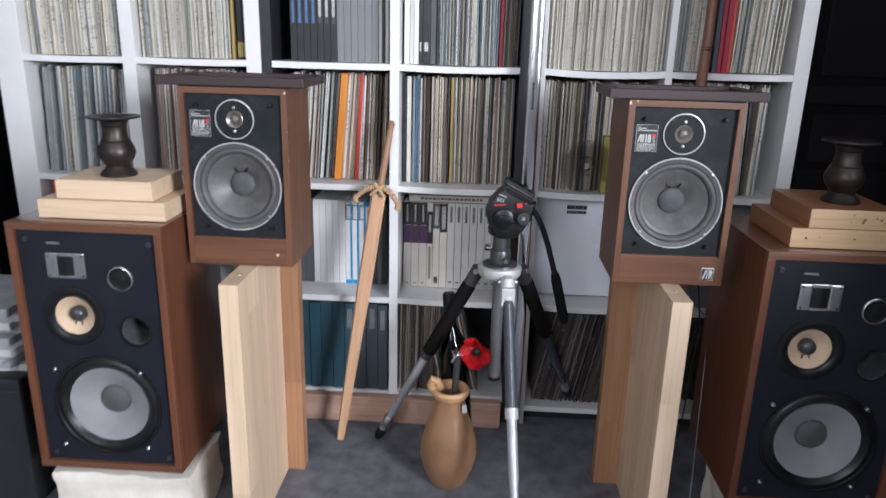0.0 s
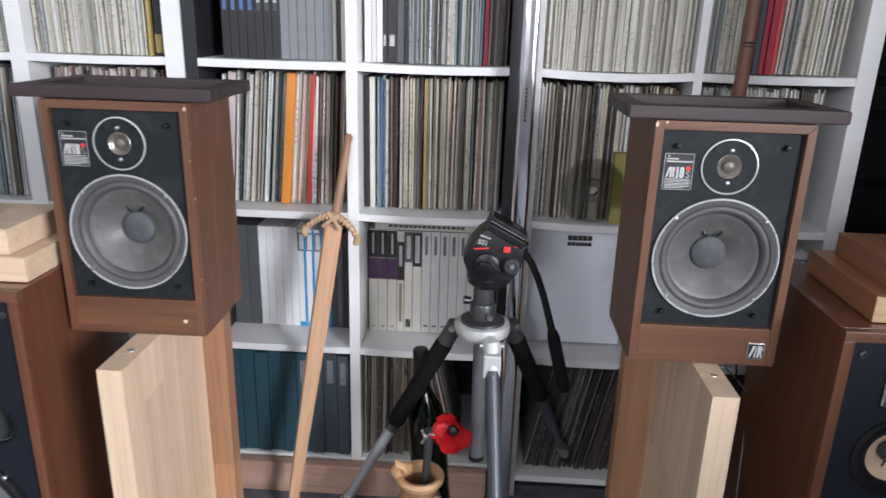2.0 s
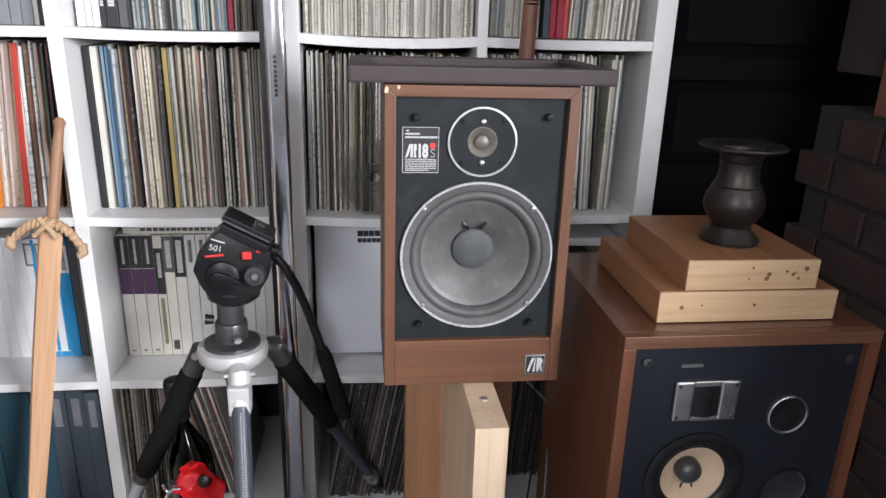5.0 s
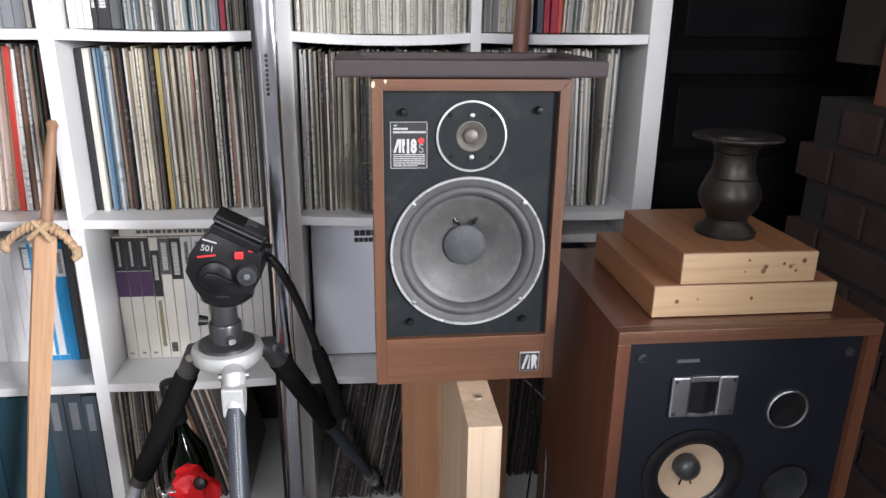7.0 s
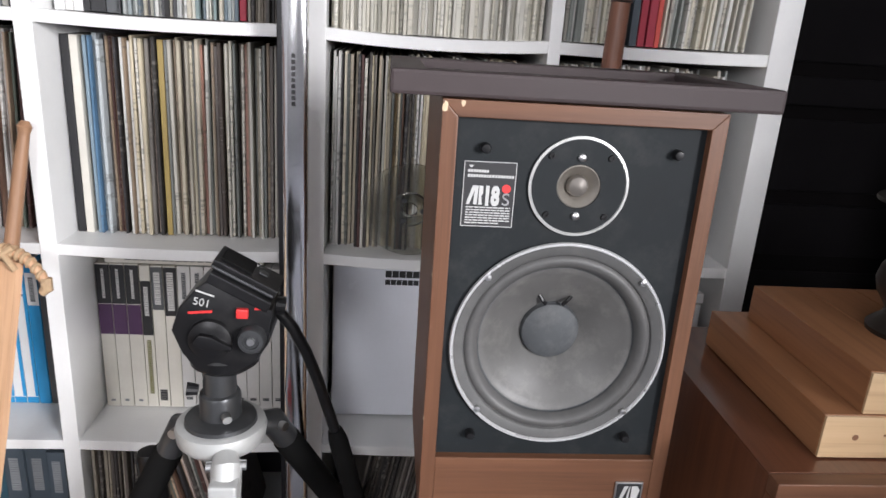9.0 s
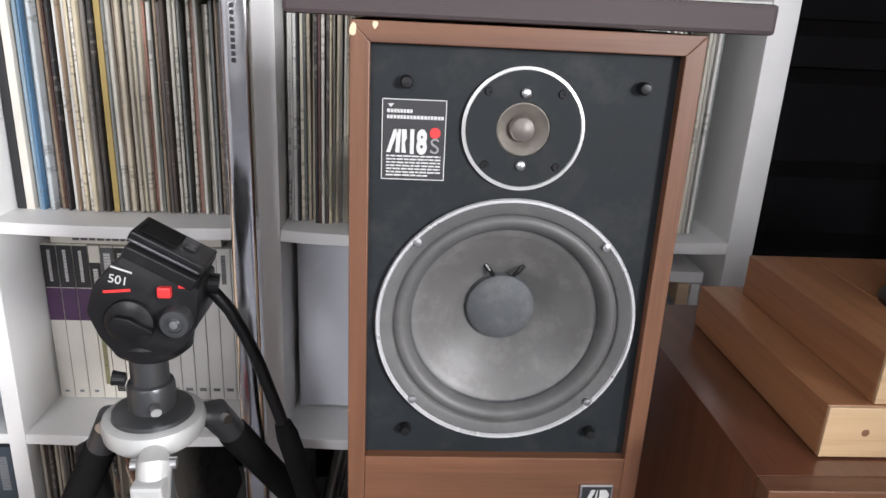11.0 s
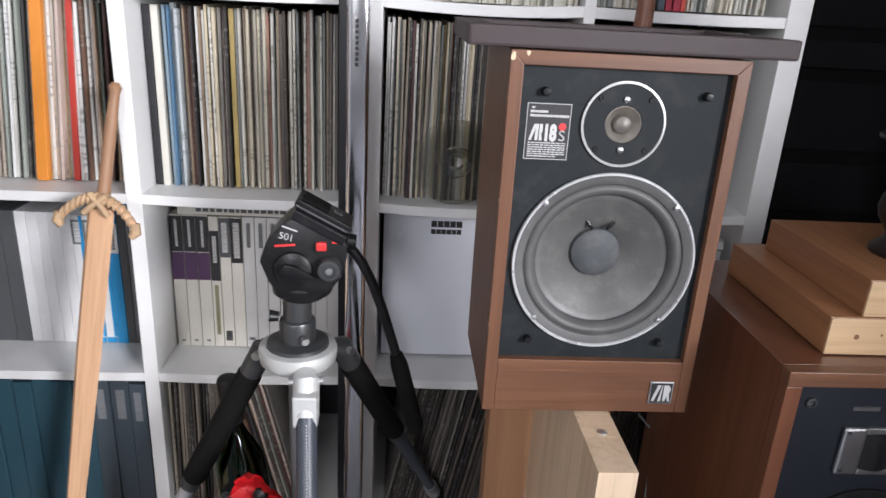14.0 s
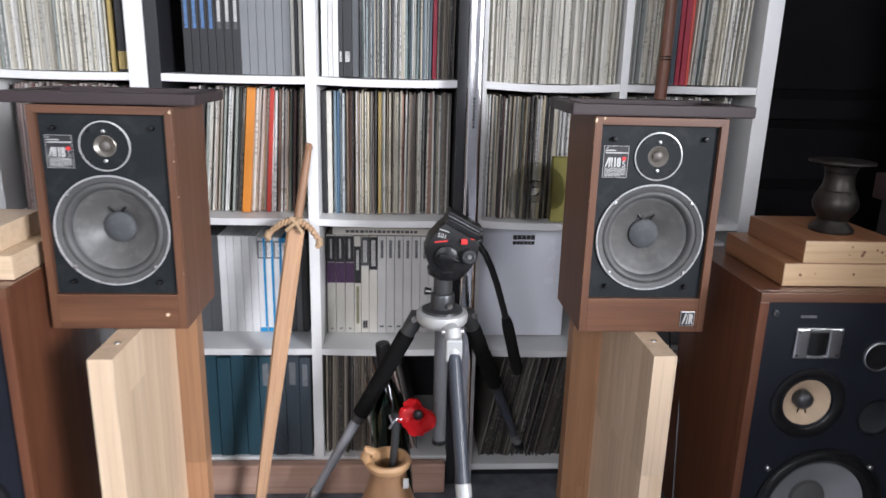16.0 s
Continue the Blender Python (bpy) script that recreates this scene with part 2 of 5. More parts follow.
def box(x0, x1, y0, y1, z0, z1, bevel=0.0, bm=None):
    bm2 = bmesh.new()
    bmesh.ops.create_cube(bm2, size=1)
    for v in bm2.verts:
        v.co = Vector((x0 if v.co.x < 0 else x1, y0 if v.co.y < 0 else y1, z0 if v.co.z < 0 else z1))
    if bevel:
        bmesh.ops.bevel(bm2, geom=bm2.edges[:], offset=bevel, segments=2, affect="EDGES", profile=0.6)
    if bm is None:
        return bm2
    me = bpy.data.meshes.new("tmp")
    bm2.to_mesh(me)
    bm2.free()
    bm.from_mesh(me)
    bpy.data.meshes.remove(me)
    return bm


def lathe(profile, seg=48, axis="z", centre=(0, 0, 0), bm=None):
    """A turned shape: rows of (radius, height) round z, or round y with the height towards -y."""
    bm = bm or bmesh.new()
    rings = []
    for r, h in profile:
        ring = []
        for i in range(seg if r > 1e-5 else 1):
            a = 2 * math.pi * i / seg
            p = (r * math.cos(a), r * math.sin(a), h) if axis == "z" else (r * math.cos(a), -h, r * math.sin(a))
            ring.append(bm.verts.new(Vector(p) + Vector(centre)))
        rings.append(ring)
    for a, b in zip(rings, rings[1:]):
        for i in range(seg):
            q = [a[i % len(a)], a[(i + 1) % len(a)], b[(i + 1) % len(b)], b[i % len(b)]]
            q = list(dict.fromkeys(q))
            if len(q) > 2:
                bm.faces.new(q)
    return bm


def tube(points, radii, seg=16, caps=True, bm=None):
    """A round bar along a line of points."""
    bm = bm or bmesh.new()
    pts = [Vector(p) for p in points]
    if isinstance(radii, (int, float)):
        radii = [radii] * len(pts)
    rings = []
    for i, p in enumerate(pts):
        d = (pts[min(i + 1, len(pts) - 1)] - pts[max(i - 1, 0)]).normalized()
        u = d.orthogonal().normalized() if i == 0 else (u - d * u.dot(d)).normalized()
        w = d.cross(u)
        rings.append([bm.verts.new(p + radii[i] * (math.cos(2 * math.pi * k / seg) * u + math.sin(2 * math.pi * k / seg) * w)) for k in range(seg)])
    for a, b in zip(rings, rings[1:]):
        for k in range(seg):
            bm.faces.new((a[k], a[(k + 1) % seg], b[(k + 1) % seg], b[k]))
    if caps:
        bm.faces.new(rings[0])
        bm.faces.new(rings[-1])
    return bm


def prism(poly, y0, y1, bevel=0.0):
    """A polygon in x and z with a thickness in y."""
    bm = bmesh.new()
    a = [bm.verts.new((x, y0, z)) for x, z in poly]
    b = [bm.verts.new((x, y1, z)) for x, z in poly]
    bm.faces.new(a)
    bm.faces.new(b)
    n = len(poly)
    for i in range(n):
        bm.faces.new((a[i], a[(i + 1) % n], b[(i + 1) % n], b[i]))
    if bevel:
        bmesh.ops.bevel(bm, geom=bm.edges[:], offset=bevel, segments=2, affect="EDGES", profile=0.6)
    return bm


def holed_plate(x0, x1, z0, z1, y0, y1, holes):
    """A panel facing -y with round holes through it."""
    bm = bmesh.new()
    edges = []
    loops = [[(x0, z0), (x1, z0), (x1, z1), (x0, z1)]]
    loops += [[(x + r * math.cos(2 * math.pi * k / 48), z + r * math.sin(2 * math.pi * k / 48)) for k in range(48)] for x, z, r in holes]
    for lp in loops:
        vs = [bm.verts.new((x, y0, z)) for x, z in lp]
        edges += [bm.edges.new((vs[i], vs[(i + 1) % len(vs)])) for i in range(len(vs))]
    bmesh.ops.triangle_fill(bm, edges=edges, use_beauty=True)
    ext = bmesh.ops.extrude_face_region(bm, geom=bm.faces[:])
    for v in ext["geom"]:
        if isinstance(v, bmesh.types.BMVert):
            v.co.y = y1
    return bm


def shell(x0, x1, y0, y1, z0, z1, t):
    """A cabinet open to the front: sides, top, bottom and back in one carcass."""
    bm = box(x0, x1, y0, y1, z0, z1)
    bm.faces.ensure_lookup_table()
    front = [f for f in bm.faces if f.calc_center_median().y < y0 + 1e-5]
    bmesh.ops.inset_region(bm, faces=front, thickness=t)
    ext = bmesh.ops.extrude_discrete_faces(bm, faces=front)
    for v in ext["faces"][0].verts:
        v.co.y = y1 - t
    return bm


def lettering(name, text, size, m, material, parent, depth=0.0004, bold=0.0):
    cu = bpy.data.curves.new(name, "FONT")
    cu.body, cu.size, cu.extrude, cu.align_x, cu.offset = text, size, depth, "LEFT", bold
    tmp = new(name, cu)
    me = bpy.data.meshes.new_from_object(tmp.evaluated_get(bpy.context.evaluated_depsgraph_get()))
    bpy.data.objects.remove(tmp)
    me.materials.clear()
    me.materials.append(material)
    ob = new(name, me)
    ob.parent = parent
    ob.matrix_basis = m
    return ob


# ---- the room ----
def slab(name, x0, x1, y0, y1, z0, z1, material):
    return tagged(part(name, box(x0, x1, y0, y1, z0, z1), material), kind="structure")


floor = slab("floor", -2.3, 4.5, -2.6, 2.6, -0.1, 0.0, CARPET)
tagged(floor, "dark blue-grey short-pile carpet on the floor", "floor")
slab("ceiling", -2.3, 4.5, -2.6, 2.6, 2.7, 2.8, CEILING)
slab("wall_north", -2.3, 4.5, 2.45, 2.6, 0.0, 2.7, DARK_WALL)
slab("wall_west", -2.3, -2.15, -2.6, 2.45, 0.0, 2.7, WALL)
# the rear wall, with a window opening and one behind the fill lamp
bm = box(-2.15, -1.45, -2.6, -2.45, 0, 2.7)
box(-0.35, 2.6, -2.6, -2.45, 0, 2.7, bm=bm)
box(4.2, 4.35, -2.6, -2.45, 0, 2.7, bm=bm)
for x0, x1, z0, z1 in ((-1.45, -0.35, 1.4, 2.6), (2.6, 4.2, 1.2, 2.6)):
    box(x0, x1, -2.6, -2.45, 0, z0, bm=bm)
    box(x0, x1, -2.6, -2.45, z1, 2.7, bm=bm)
tagged(part("wall_south", bm, WALL), kind="structure")
slab("wall_east", 4.35, 4.5, -2.6, 2.45, 0.0, 2.7, WALL)
# unseen slabs added to block window light from the dark corner and right-hand loudspeaker
slab("light_block_low", 1.02, 1.16, 0.48, 0.655, 0.0, 0.88, WALL)
slab("light_block_side", 1.3, 4.35, 1.5, 1.6, 0.0, 2.7, DARK_WALL)
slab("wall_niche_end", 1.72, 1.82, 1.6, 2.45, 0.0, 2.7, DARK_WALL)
slab("light_block_upper", 1.2, 1.3, 0.66, 1.2, 1.0, 2.7, DARK_WALL)
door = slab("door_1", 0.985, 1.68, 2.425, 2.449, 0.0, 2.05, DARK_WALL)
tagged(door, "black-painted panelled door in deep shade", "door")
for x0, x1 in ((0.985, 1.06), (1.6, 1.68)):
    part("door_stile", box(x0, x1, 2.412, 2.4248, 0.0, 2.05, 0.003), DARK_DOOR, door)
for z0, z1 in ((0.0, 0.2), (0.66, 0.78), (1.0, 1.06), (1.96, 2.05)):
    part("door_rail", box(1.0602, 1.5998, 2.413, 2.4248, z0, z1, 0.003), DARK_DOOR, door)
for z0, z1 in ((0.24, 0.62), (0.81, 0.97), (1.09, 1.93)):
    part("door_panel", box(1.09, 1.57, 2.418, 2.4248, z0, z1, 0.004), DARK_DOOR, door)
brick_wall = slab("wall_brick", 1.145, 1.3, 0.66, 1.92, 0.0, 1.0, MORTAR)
tagged(brick_wall, "dark red-brown brick wall in deep shade", "wall")


# ---- bookcases ----
def board(x0, x1, y0, y1, top, thick=0.018, sag=0.0, seg=12):
    bm = bmesh.new()
    rows = []
    for i in range(seg + 1):
        u = i / seg
        x = x0 + (x1 - x0) * u
        d = sag * (1 - (2 * u - 1) ** 2)
        rows.append([bm.verts.new(p) for p in ((x, y0 + 0.001, top - thick - d), (x, y0, top - thick + 0.001 - d), (x, y0, top - 0.001 - d), (x, y0 + 0.001, top - d), (x, y1, top - d), (x, y1, top - thick - d))])
    for a, b in zip(rows, rows[1:]):
        for k in range(6):
            bm.faces.new((a[k], a[(k + 1) % 6], b[(k + 1) % 6], b[k]))
    bm.faces.new(rows[0])
    bm.faces.new(rows[-1])
    return bm


FRONT, BACK, TOP = 2.005, 2.37, 1.47
ROWS_Z = (0.41, 0.76, 1.105)


def bookcase(label, uprights, cells, base, sags):
    """uprights: (x0, x1, material, name); cells: (x0, x1) of each column."""
    b = thing("bookcase", pose(0, 0, 0), label, "bookcase", "bookcases along the wall")
    for x0, x1, m, name in uprights:
        part(name, box(x0, x1, FRONT + (0.004 if m is BLACK_LAM else 0), BACK, 0, TOP, 0.0012), m, b)
    for c, (x0, x1) in enumerate(cells):
        for r, z in enumerate((base,) + ROWS_Z):
            part("shelf_board", board(x0, x1, FRONT + 0.002, BACK, z, 0.018, sags[c] if r else 0.0), WHITE_LAM, b)
        part("top_board", box(x0, x1, FRONT + 0.002, BACK, TOP - 0.018, TOP), WHITE_LAM, b)
        part("plinth", box(x0, x1, FRONT + 0.05, FRONT + 0.066, 0, base - 0.018), BLACK_LAM, b)
    part("back_panel", box(uprights[0][0], uprights[-1][1], BACK + 0.0005, BACK + 0.006, 0, TOP), BLACK_LAM, b)
    return b


bookcase("white laminate bookcase packed with pale record sleeves", [(-1.405, -1.326, WHITE_LAM, "side_panel"), (-1.032, -0.994, WHITE_LAM, "divider"), (-0.674, -0.632, WHITE_LAM, "side_panel")],
         [(-1.326, -1.032), (-0.994, -0.674)], 0.07, (0.002, 0.002))
bookcase("white shelves between black uprights, full of records and tape boxes", [(-0.63, -0.601, BLACK_LAM, "side_panel"), (-0.267, -0.241, WHITE_LAM, "divider"), (0.095, 0.118, BLACK_LAM, "side_panel")],
         [(-0.601, -0.267), (-0.241, 0.095)], 0.09, (0.001, 0.003))
bookcase("white laminate bookcase with slightly sagging shelves of records", [(0.136, 0.166, WHITE_LAM, "side_panel"), (0.492, 0.511, WHITE_LAM, "divider"), (0.833, 0.873, WHITE_LAM, "side_panel")],
         [(0.166, 0.492), (0.511, 0.833)], 0.064, (0.006, 0.002))

# ---- loudspeakers on stands ----
def disc_at(profile, x, y, z, seg=48):
    return lathe(profile, seg, "y", (x, y, z))


def small_speaker(m, label, badge):
    """Two-way bookshelf loudspeaker; the origin is under its middle, the front faces -y."""
    s = thing("bookshelf_speaker", m, label, "loudspeaker", "pair of small loudspeakers on wooden stands")
    W, D, H, f = 0.1205, 0.19, 0.402, -0.095
    bz0, bz1, bx = 0.066, 0.388, 0.107
    part("cabinet", shell(-W, W, f + 0.014, -f, 0, H, 0.012), WALNUT_V, s)
    part("lower_rail", box(-bx, bx, f + 0.0002, f + 0.0135, 0, bz0, 0.001), WALNUT, s)
    part("upper_rail", prism([(-W, H), (W, H), (bx, bz1), (-bx, bz1)], f, f + 0.0135, 0.0008), WALNUT, s)
    for k in (-1, 1):
        part("side_rail", prism([(k * W, 0), (k * bx, 0), (k * bx, bz1), (k * W, H)], f, f + 0.0135, 0.0008), WALNUT_V, s)
    part("baffle", holed_plate(-bx, bx, bz0, bz1, f + 0.009, f + 0.0138, [(0.0, 0.1825, 0.0955), (0.001, 0.333, 0.0195)]), BAFFLE, s)
    yb = f + 0.009
    # woofer
    wx, wz = 0.0, 0.1825
    w = part("woofer", disc_at([(0.1, 0.0), (0.101, 0.003), (0.1002, 0.005), (0.0982, 0.005), (0.0973, 0.0034)], wx, yb, wz, 72), RIM, s, "bright chromed woofer rim", True)
    part("gasket", disc_at([(0.0973, 0.0034), (0.092, 0.0026), (0.0885, 0.0012), (0.0872, -0.0008)], wx, yb, wz, 72), GASKET, w, "", True)
    part("surround", disc_at([(0.0872, -0.0008), (0.086, 0.0008), (0.0835, 0.002), (0.081, 0.002), (0.0785, 0.0006), (0.076, -0.0022), (0.0742, -0.0056)], wx, yb, wz, 72), SURROUND, w, "rounded grey rubber surround", True)
    part("cone_edge", disc_at([(0.0742, -0.0056), (0.0737, -0.0078), (0.0728, -0.0079)], wx, yb, wz, 72), CAP, w, "", True)
    part("cone", disc_at([(0.0728, -0.0079), (0.0715, -0.0082), (0.066, -0.0112), (0.0652, -0.0118), (0.056, -0.017), (0.044, -0.0245), (0.036, -0.0305), (0.029, -0.036)], wx, yb, wz, 72), CONE, w, "dusty grey paper cone", True)
    part("dust_cap", disc_at([(0.029, -0.036), (0.0275, -0.031), (0.0215, -0.0275), (0.011, -0.026), (0, -0.0257)], wx, yb, wz, 48), CAP, w, "", True)
    for dx in (-0.012, 0.012):
        part("tinsel_lead", tube([(wx + dx * 1.3, yb + 0.0268, wz + 0.039), (wx + dx, yb + 0.0262, wz + 0.034), (wx + dx * 0.7, yb + 0.0292, wz + 0.029)], 0.0019, 8), BLACK, w)
    for a in (43, 137, 223, 317):
        part("screw", disc_at([(0.0034, 0.003), (0.003, 0.0055), (0, 0.006)], wx + 0.0965 * math.cos(radians(a)), yb, wz + 0.0965 * math.sin(radians(a)), 12), SATIN, w)
    # tweeter
    tx, tz = 0.001, 0.333
    t = part("tweeter", disc_at([(0.0435, 0.0), (0.0437, 0.0028), (0.0415, 0.0032), (0.041, 0.0022)], tx, yb, tz, 64), RING, s, "pale-ringed tweeter plate", True)
    part("face_plate", disc_at([(0.041, 0.0022), (0.0195, 0.002), (0.019, 0.0012)], tx, yb, tz, 64), BAFFLE, t, "", True)
    part("tweeter_cone", disc_at([(0.019, 0.0012), (0.018, 0.0018), (0.0165, 0.0005), (0.0095, -0.0055)], tx, yb, tz, 40), TWEETER, t, "bronze-grey tweeter cone", True)
    part("dome", disc_at([(0.0095, -0.0055), (0.0095, -0.002), (0.008, 0.0012), (0.0045, 0.003), (0, 0.0037)], tx, yb, tz, 32), DOME, t, "round grey dome", True)
    for dz in (-0.0255, 0.0255):
        part("terminal", disc_at([(0.0036, 0.002), (0.0034, 0.0042), (0.002, 0.0052), (0, 0.0054)], tx, yb, tz + dz, 14), SATIN, t, "", True)
    for a in (45, 135, 225, 315):
        part("screw", disc_at([(0.0032, 0.002), (0.0028, 0.0036), (0.0012, 0.0036), (0.001, 0.0026), (0, 0.0026)], tx + 0.0365 * math.cos(radians(a)), yb, tz + 0.0365 * math.sin(radians(a)), 12), BLACK, t)
    for px, pz in ((-0.082, 0.363), (0.083, 0.365), (-0.075, 0.089), (0.076, 0.088)):
        part("grille_peg", disc_at([(0.0045, 0.0), (0.0045, 0.006), (0.0035, 0.0085), (0, 0.009)], px, yb, pz, 16), BLACK, s, "", True)
    # type label: thin white border, mark and lines of small print
    lx0, lx1, lz0, lz1 = -0.0985, -0.0535, 0.294, 0.351
    lab = part("type_label", box(lx0, lx1, yb - 0.0006, yb, lz0, lz1), LABEL_BLACK, s, "small black and white type label")
    yl = yb - 0.001
    bm = bmesh.new()
    for b in ((lx0, lx1, lz0, lz0 + 0.0006), (lx0, lx1, lz1 - 0.0006, lz1), (lx0, lx0 + 0.0006, lz0, lz1), (lx1 - 0.0006, lx1, lz0, lz1)):
        box(b[0], b[1], yl, yl + 0.0003, b[2], b[3], bm=bm)
    part("label_border", bm, LABEL_WHITE, lab)
    part("emblem", prism([(lx0 + 0.004, lz1 - 0.0035), (lx0 + 0.006, lz1 - 0.0058), (lx0 + 0.0085, lz1 - 0.0035)], yl, yl + 0.0003), LABEL_WHITE, lab)
    for i, wdt in enumerate((0.018, 0.0385)):
        z = lz1 - 0.0095 - i * 0.0042
        bm = bmesh.new()
        x = lx0 + 0.0035
        while x < lx0 + 0.0035 + wdt:
            ww = random.uniform(0.0014, 0.0021)
            box(x, x + ww, yl, yl + 0.0003, z, z + 0.0024, bm=bm)
            x += ww + 0.0005
        tagged(part("printed_line", bm, LABEL_WHITE, lab), kind="stuff")
    # slanted mark drawn as bars, then the figures
    mz, mh = lz0 + 0.0195, 0.0165
    part("mark", prism([(lx0 + 0.0035, mz), (lx0 + 0.0062, mz), (lx0 + 0.0118, mz + mh), (lx0 + 0.0085, mz + mh)], yl, yl + 0.0003), LABEL_WHITE, lab)
    part("mark", prism([(lx0 + 0.0098, mz), (lx0 + 0.0128, mz), (lx0 + 0.0136, mz + mh), (lx0 + 0.0106, mz + mh)], yl, yl + 0.0003), LABEL_WHITE, lab)
    part("mark", prism([(lx0 + 0.0142, mz), (lx0 + 0.0174, mz), (lx0 + 0.0164, mz + 0.0075), (lx0 + 0.0178, mz + 0.01), (lx0 + 0.0174, mz + mh), (lx0 + 0.0142, mz + mh)], yl, yl + 0.0003), LABEL_WHITE, lab)
    lettering("figures", "18", 0.0222, pose(lx0 + 0.018, yl + 0.0002, mz + 0.0004, 90) @ Matrix.Diagonal((0.62, 1, 1, 1)), LABEL_WHITE, lab, 0.0004, 0.0012)
    lettering("figures", "S", 0.0155, pose(lx0 + 0.034, yl + 0.0002, mz, 90), SATIN, lab)
    part("red_dot", disc_at([(0.0038, 0), (0.0038, 0.0003), (0, 0.0003)], lx0 + 0.0375, yl + 0.0003, mz + 0.0145, 20), LABEL_RED, lab)
    for i in range(7):
        z = lz0 + 0.0165 - i * 0.0023
        bm = bmesh.new()
        x = lx0 + 0.0035
        end = lx1 - (0.003 if i < 6 else 0.012)
        while x < end:
            ww = random.uniform(0.002, 0.0055)
            box(x, min(x + ww, end), yl, yl + 0.0003, z, z + 0.0011, bm=bm)
            x += ww + 0.0007
        tagged(part("printed_line", bm, LABEL_WHITE, lab), kind="stuff")
    if badge:
        b = part("badge", box(0.0725, 0.1005, f - 0.002, f, 0.0125, 0.0415, 0.0008), SATIN, s, "square black badge with a metal rim")
        part("badge_field", box(0.0742, 0.0988, f - 0.0024, f - 0.002, 0.0142, 0.0398), LABEL_BLACK, b)
        y = f - 0.0029
        part("badge_mark", prism([(0.0755, 0.0165), (0.0785, 0.0165), (0.0855, 0.0375), (0.0815, 0.0375)], y, y + 0.0004), LABEL_WHITE, b)
        part("badge_mark", prism([(0.0835, 0.0165), (0.0865, 0.0165), (0.0875, 0.0375), (0.0868, 0.0375)], y, y + 0.0004), LABEL_WHITE, b)
        part("badge_mark", prism([(0.089, 0.0165), (0.0915, 0.0165), (0.0935, 0.024), (0.095, 0.0165), (0.0975, 0.0165), (0.0955, 0.0265), (0.0975, 0.033), (0.0945, 0.0375), (0.089, 0.0375)], y, y + 0.0004), LABEL_WHITE, b)
    else:
        part("badge_scar", prism([(0.083, 0.026), (0.088, 0.024), (0.091, 0.027), (0.089, 0.0305), (0.084, 0.031)], f - 0.0006, f), CHIP, s, "pale torn veneer where a badge was")
    chips = ((-0.1182, 0.3955, 0.0032), (-0.104, 0.4, 0.0026)) if badge else ((0.1165, 0.393, 0.003), (0.1185, 0.31, 0.0014))
    for cx, cz, r in chips:
        pts = [(cx + r * random.uniform(0.5, 1) * math.cos(a), min(0.4015, cz + r * random.uniform(0.5, 1.6) * math.sin(a))) for a in [k * math.pi / 4 for k in range(8)]]
        part("chip", prism(pts, f - 0.0005, f), CHIP, s, "pale chip in the veneer")
    for k in range(3):
        zc = random.uniform(0.1, 0.36)
        xs = W if not badge else -W
        part("chip", box(min(xs, xs + math.copysign(0.0005, xs)), max(xs, xs + math.copysign(0.0005, xs)), f + 0.0005, f + random.uniform(0.002, 0.005), zc, zc + random.uniform(0.0012, 0.0035)), CHIP, s)
    return s


def loose_frame(m):
    """The grille frame laid flat on a loudspeaker: bars with cloth stretched between."""
    g = thing("grille_frame", m, "dark plum grille frame lying flat on the loudspeaker", "grille", "grilles on the loudspeakers")
    w, d = 0.1635, 0.1
    for y0, y1 in ((-d, -d + 0.03), (d - 0.03, d)):
        part("frame_bar", box(-w, w, y0, y1, 0, 0.02, 0.003), TRAY, g)
    for x0, x1 in ((-w, -w + 0.03), (w - 0.03, w)):
        part("frame_bar", box(x0, x1, -d + 0.03, d - 0.03, 0.0003, 0.0197, 0.002), TRAY, g)
    part("cloth", box(-w + 0.03, w - 0.03, -d + 0.03, d - 0.03, 0.001, 0.006), CLOTH, g)
    return g


def plank_stand(m, label, bx0, bx1):
    """A T of two thick glued planks; each plank shows its staves."""
    s = thing("speaker_stand", m, label, "speaker stand", "pair of plank speaker stands")
    H = 0.66

    def stave(name, x0, x1, y0, y1, material):
        z = 0.0
        cuts = sorted(random.uniform(0.12, 0.58) for _ in range(2))
        if cuts[1] - cuts[0] < 0.09:
            cuts = cuts[:1]
        for top in cuts + [H]:
            part(name, box(x0, x1, y0, y1, z, top - (0.0001 if top < H else 0), 0.0004), material, s)
            z = top

    y = -0.135
    for w in (0.062, 0.07, 0.058, 0.072, 0.05):
        stave("fin_block", -0.021, 0.021, y, y + w - 0.0001, MAPLE)
        y += w
    x = bx0
    for w in ((bx1 - bx0) * 0.32, (bx1 - bx0) * 0.36, (bx1 - bx0) * 0.32):
        stave("back_block", x, x + w - 0.0001, y, y + 0.04, BEECH)
        x += w
    part("screw", lathe([(0.0055, 0), (0.005, 0.0016), (0.0015, 0.0022), (0, 0.0015)], 14), SATIN, s).location = (0.002, -0.065, H)
    return s


SPK_Z = 0.662
small_speaker(pose(0.4235, 1.605, SPK_Z), "brown veneered two-way loudspeaker with metal badge, chipped corner", True)
small_speaker(pose(-0.546, 1.61, SPK_Z), "brown veneered two-way loudspeaker missing its badge", False)
loose_frame(pose(0.4235, 1.605, SPK_Z + 0.404))
loose_frame(pose(-0.55, 1.615, SPK_Z + 0.404))
plank_stand(pose(0.4325, 1.535, 0), "pale laminated wood plank stand under a loudspeaker", -0.086, 0.098)
plank_stand(pose(-0.531, 1.518, 0), "pale laminated wood plank stand in window light", -0.1, 0.067)


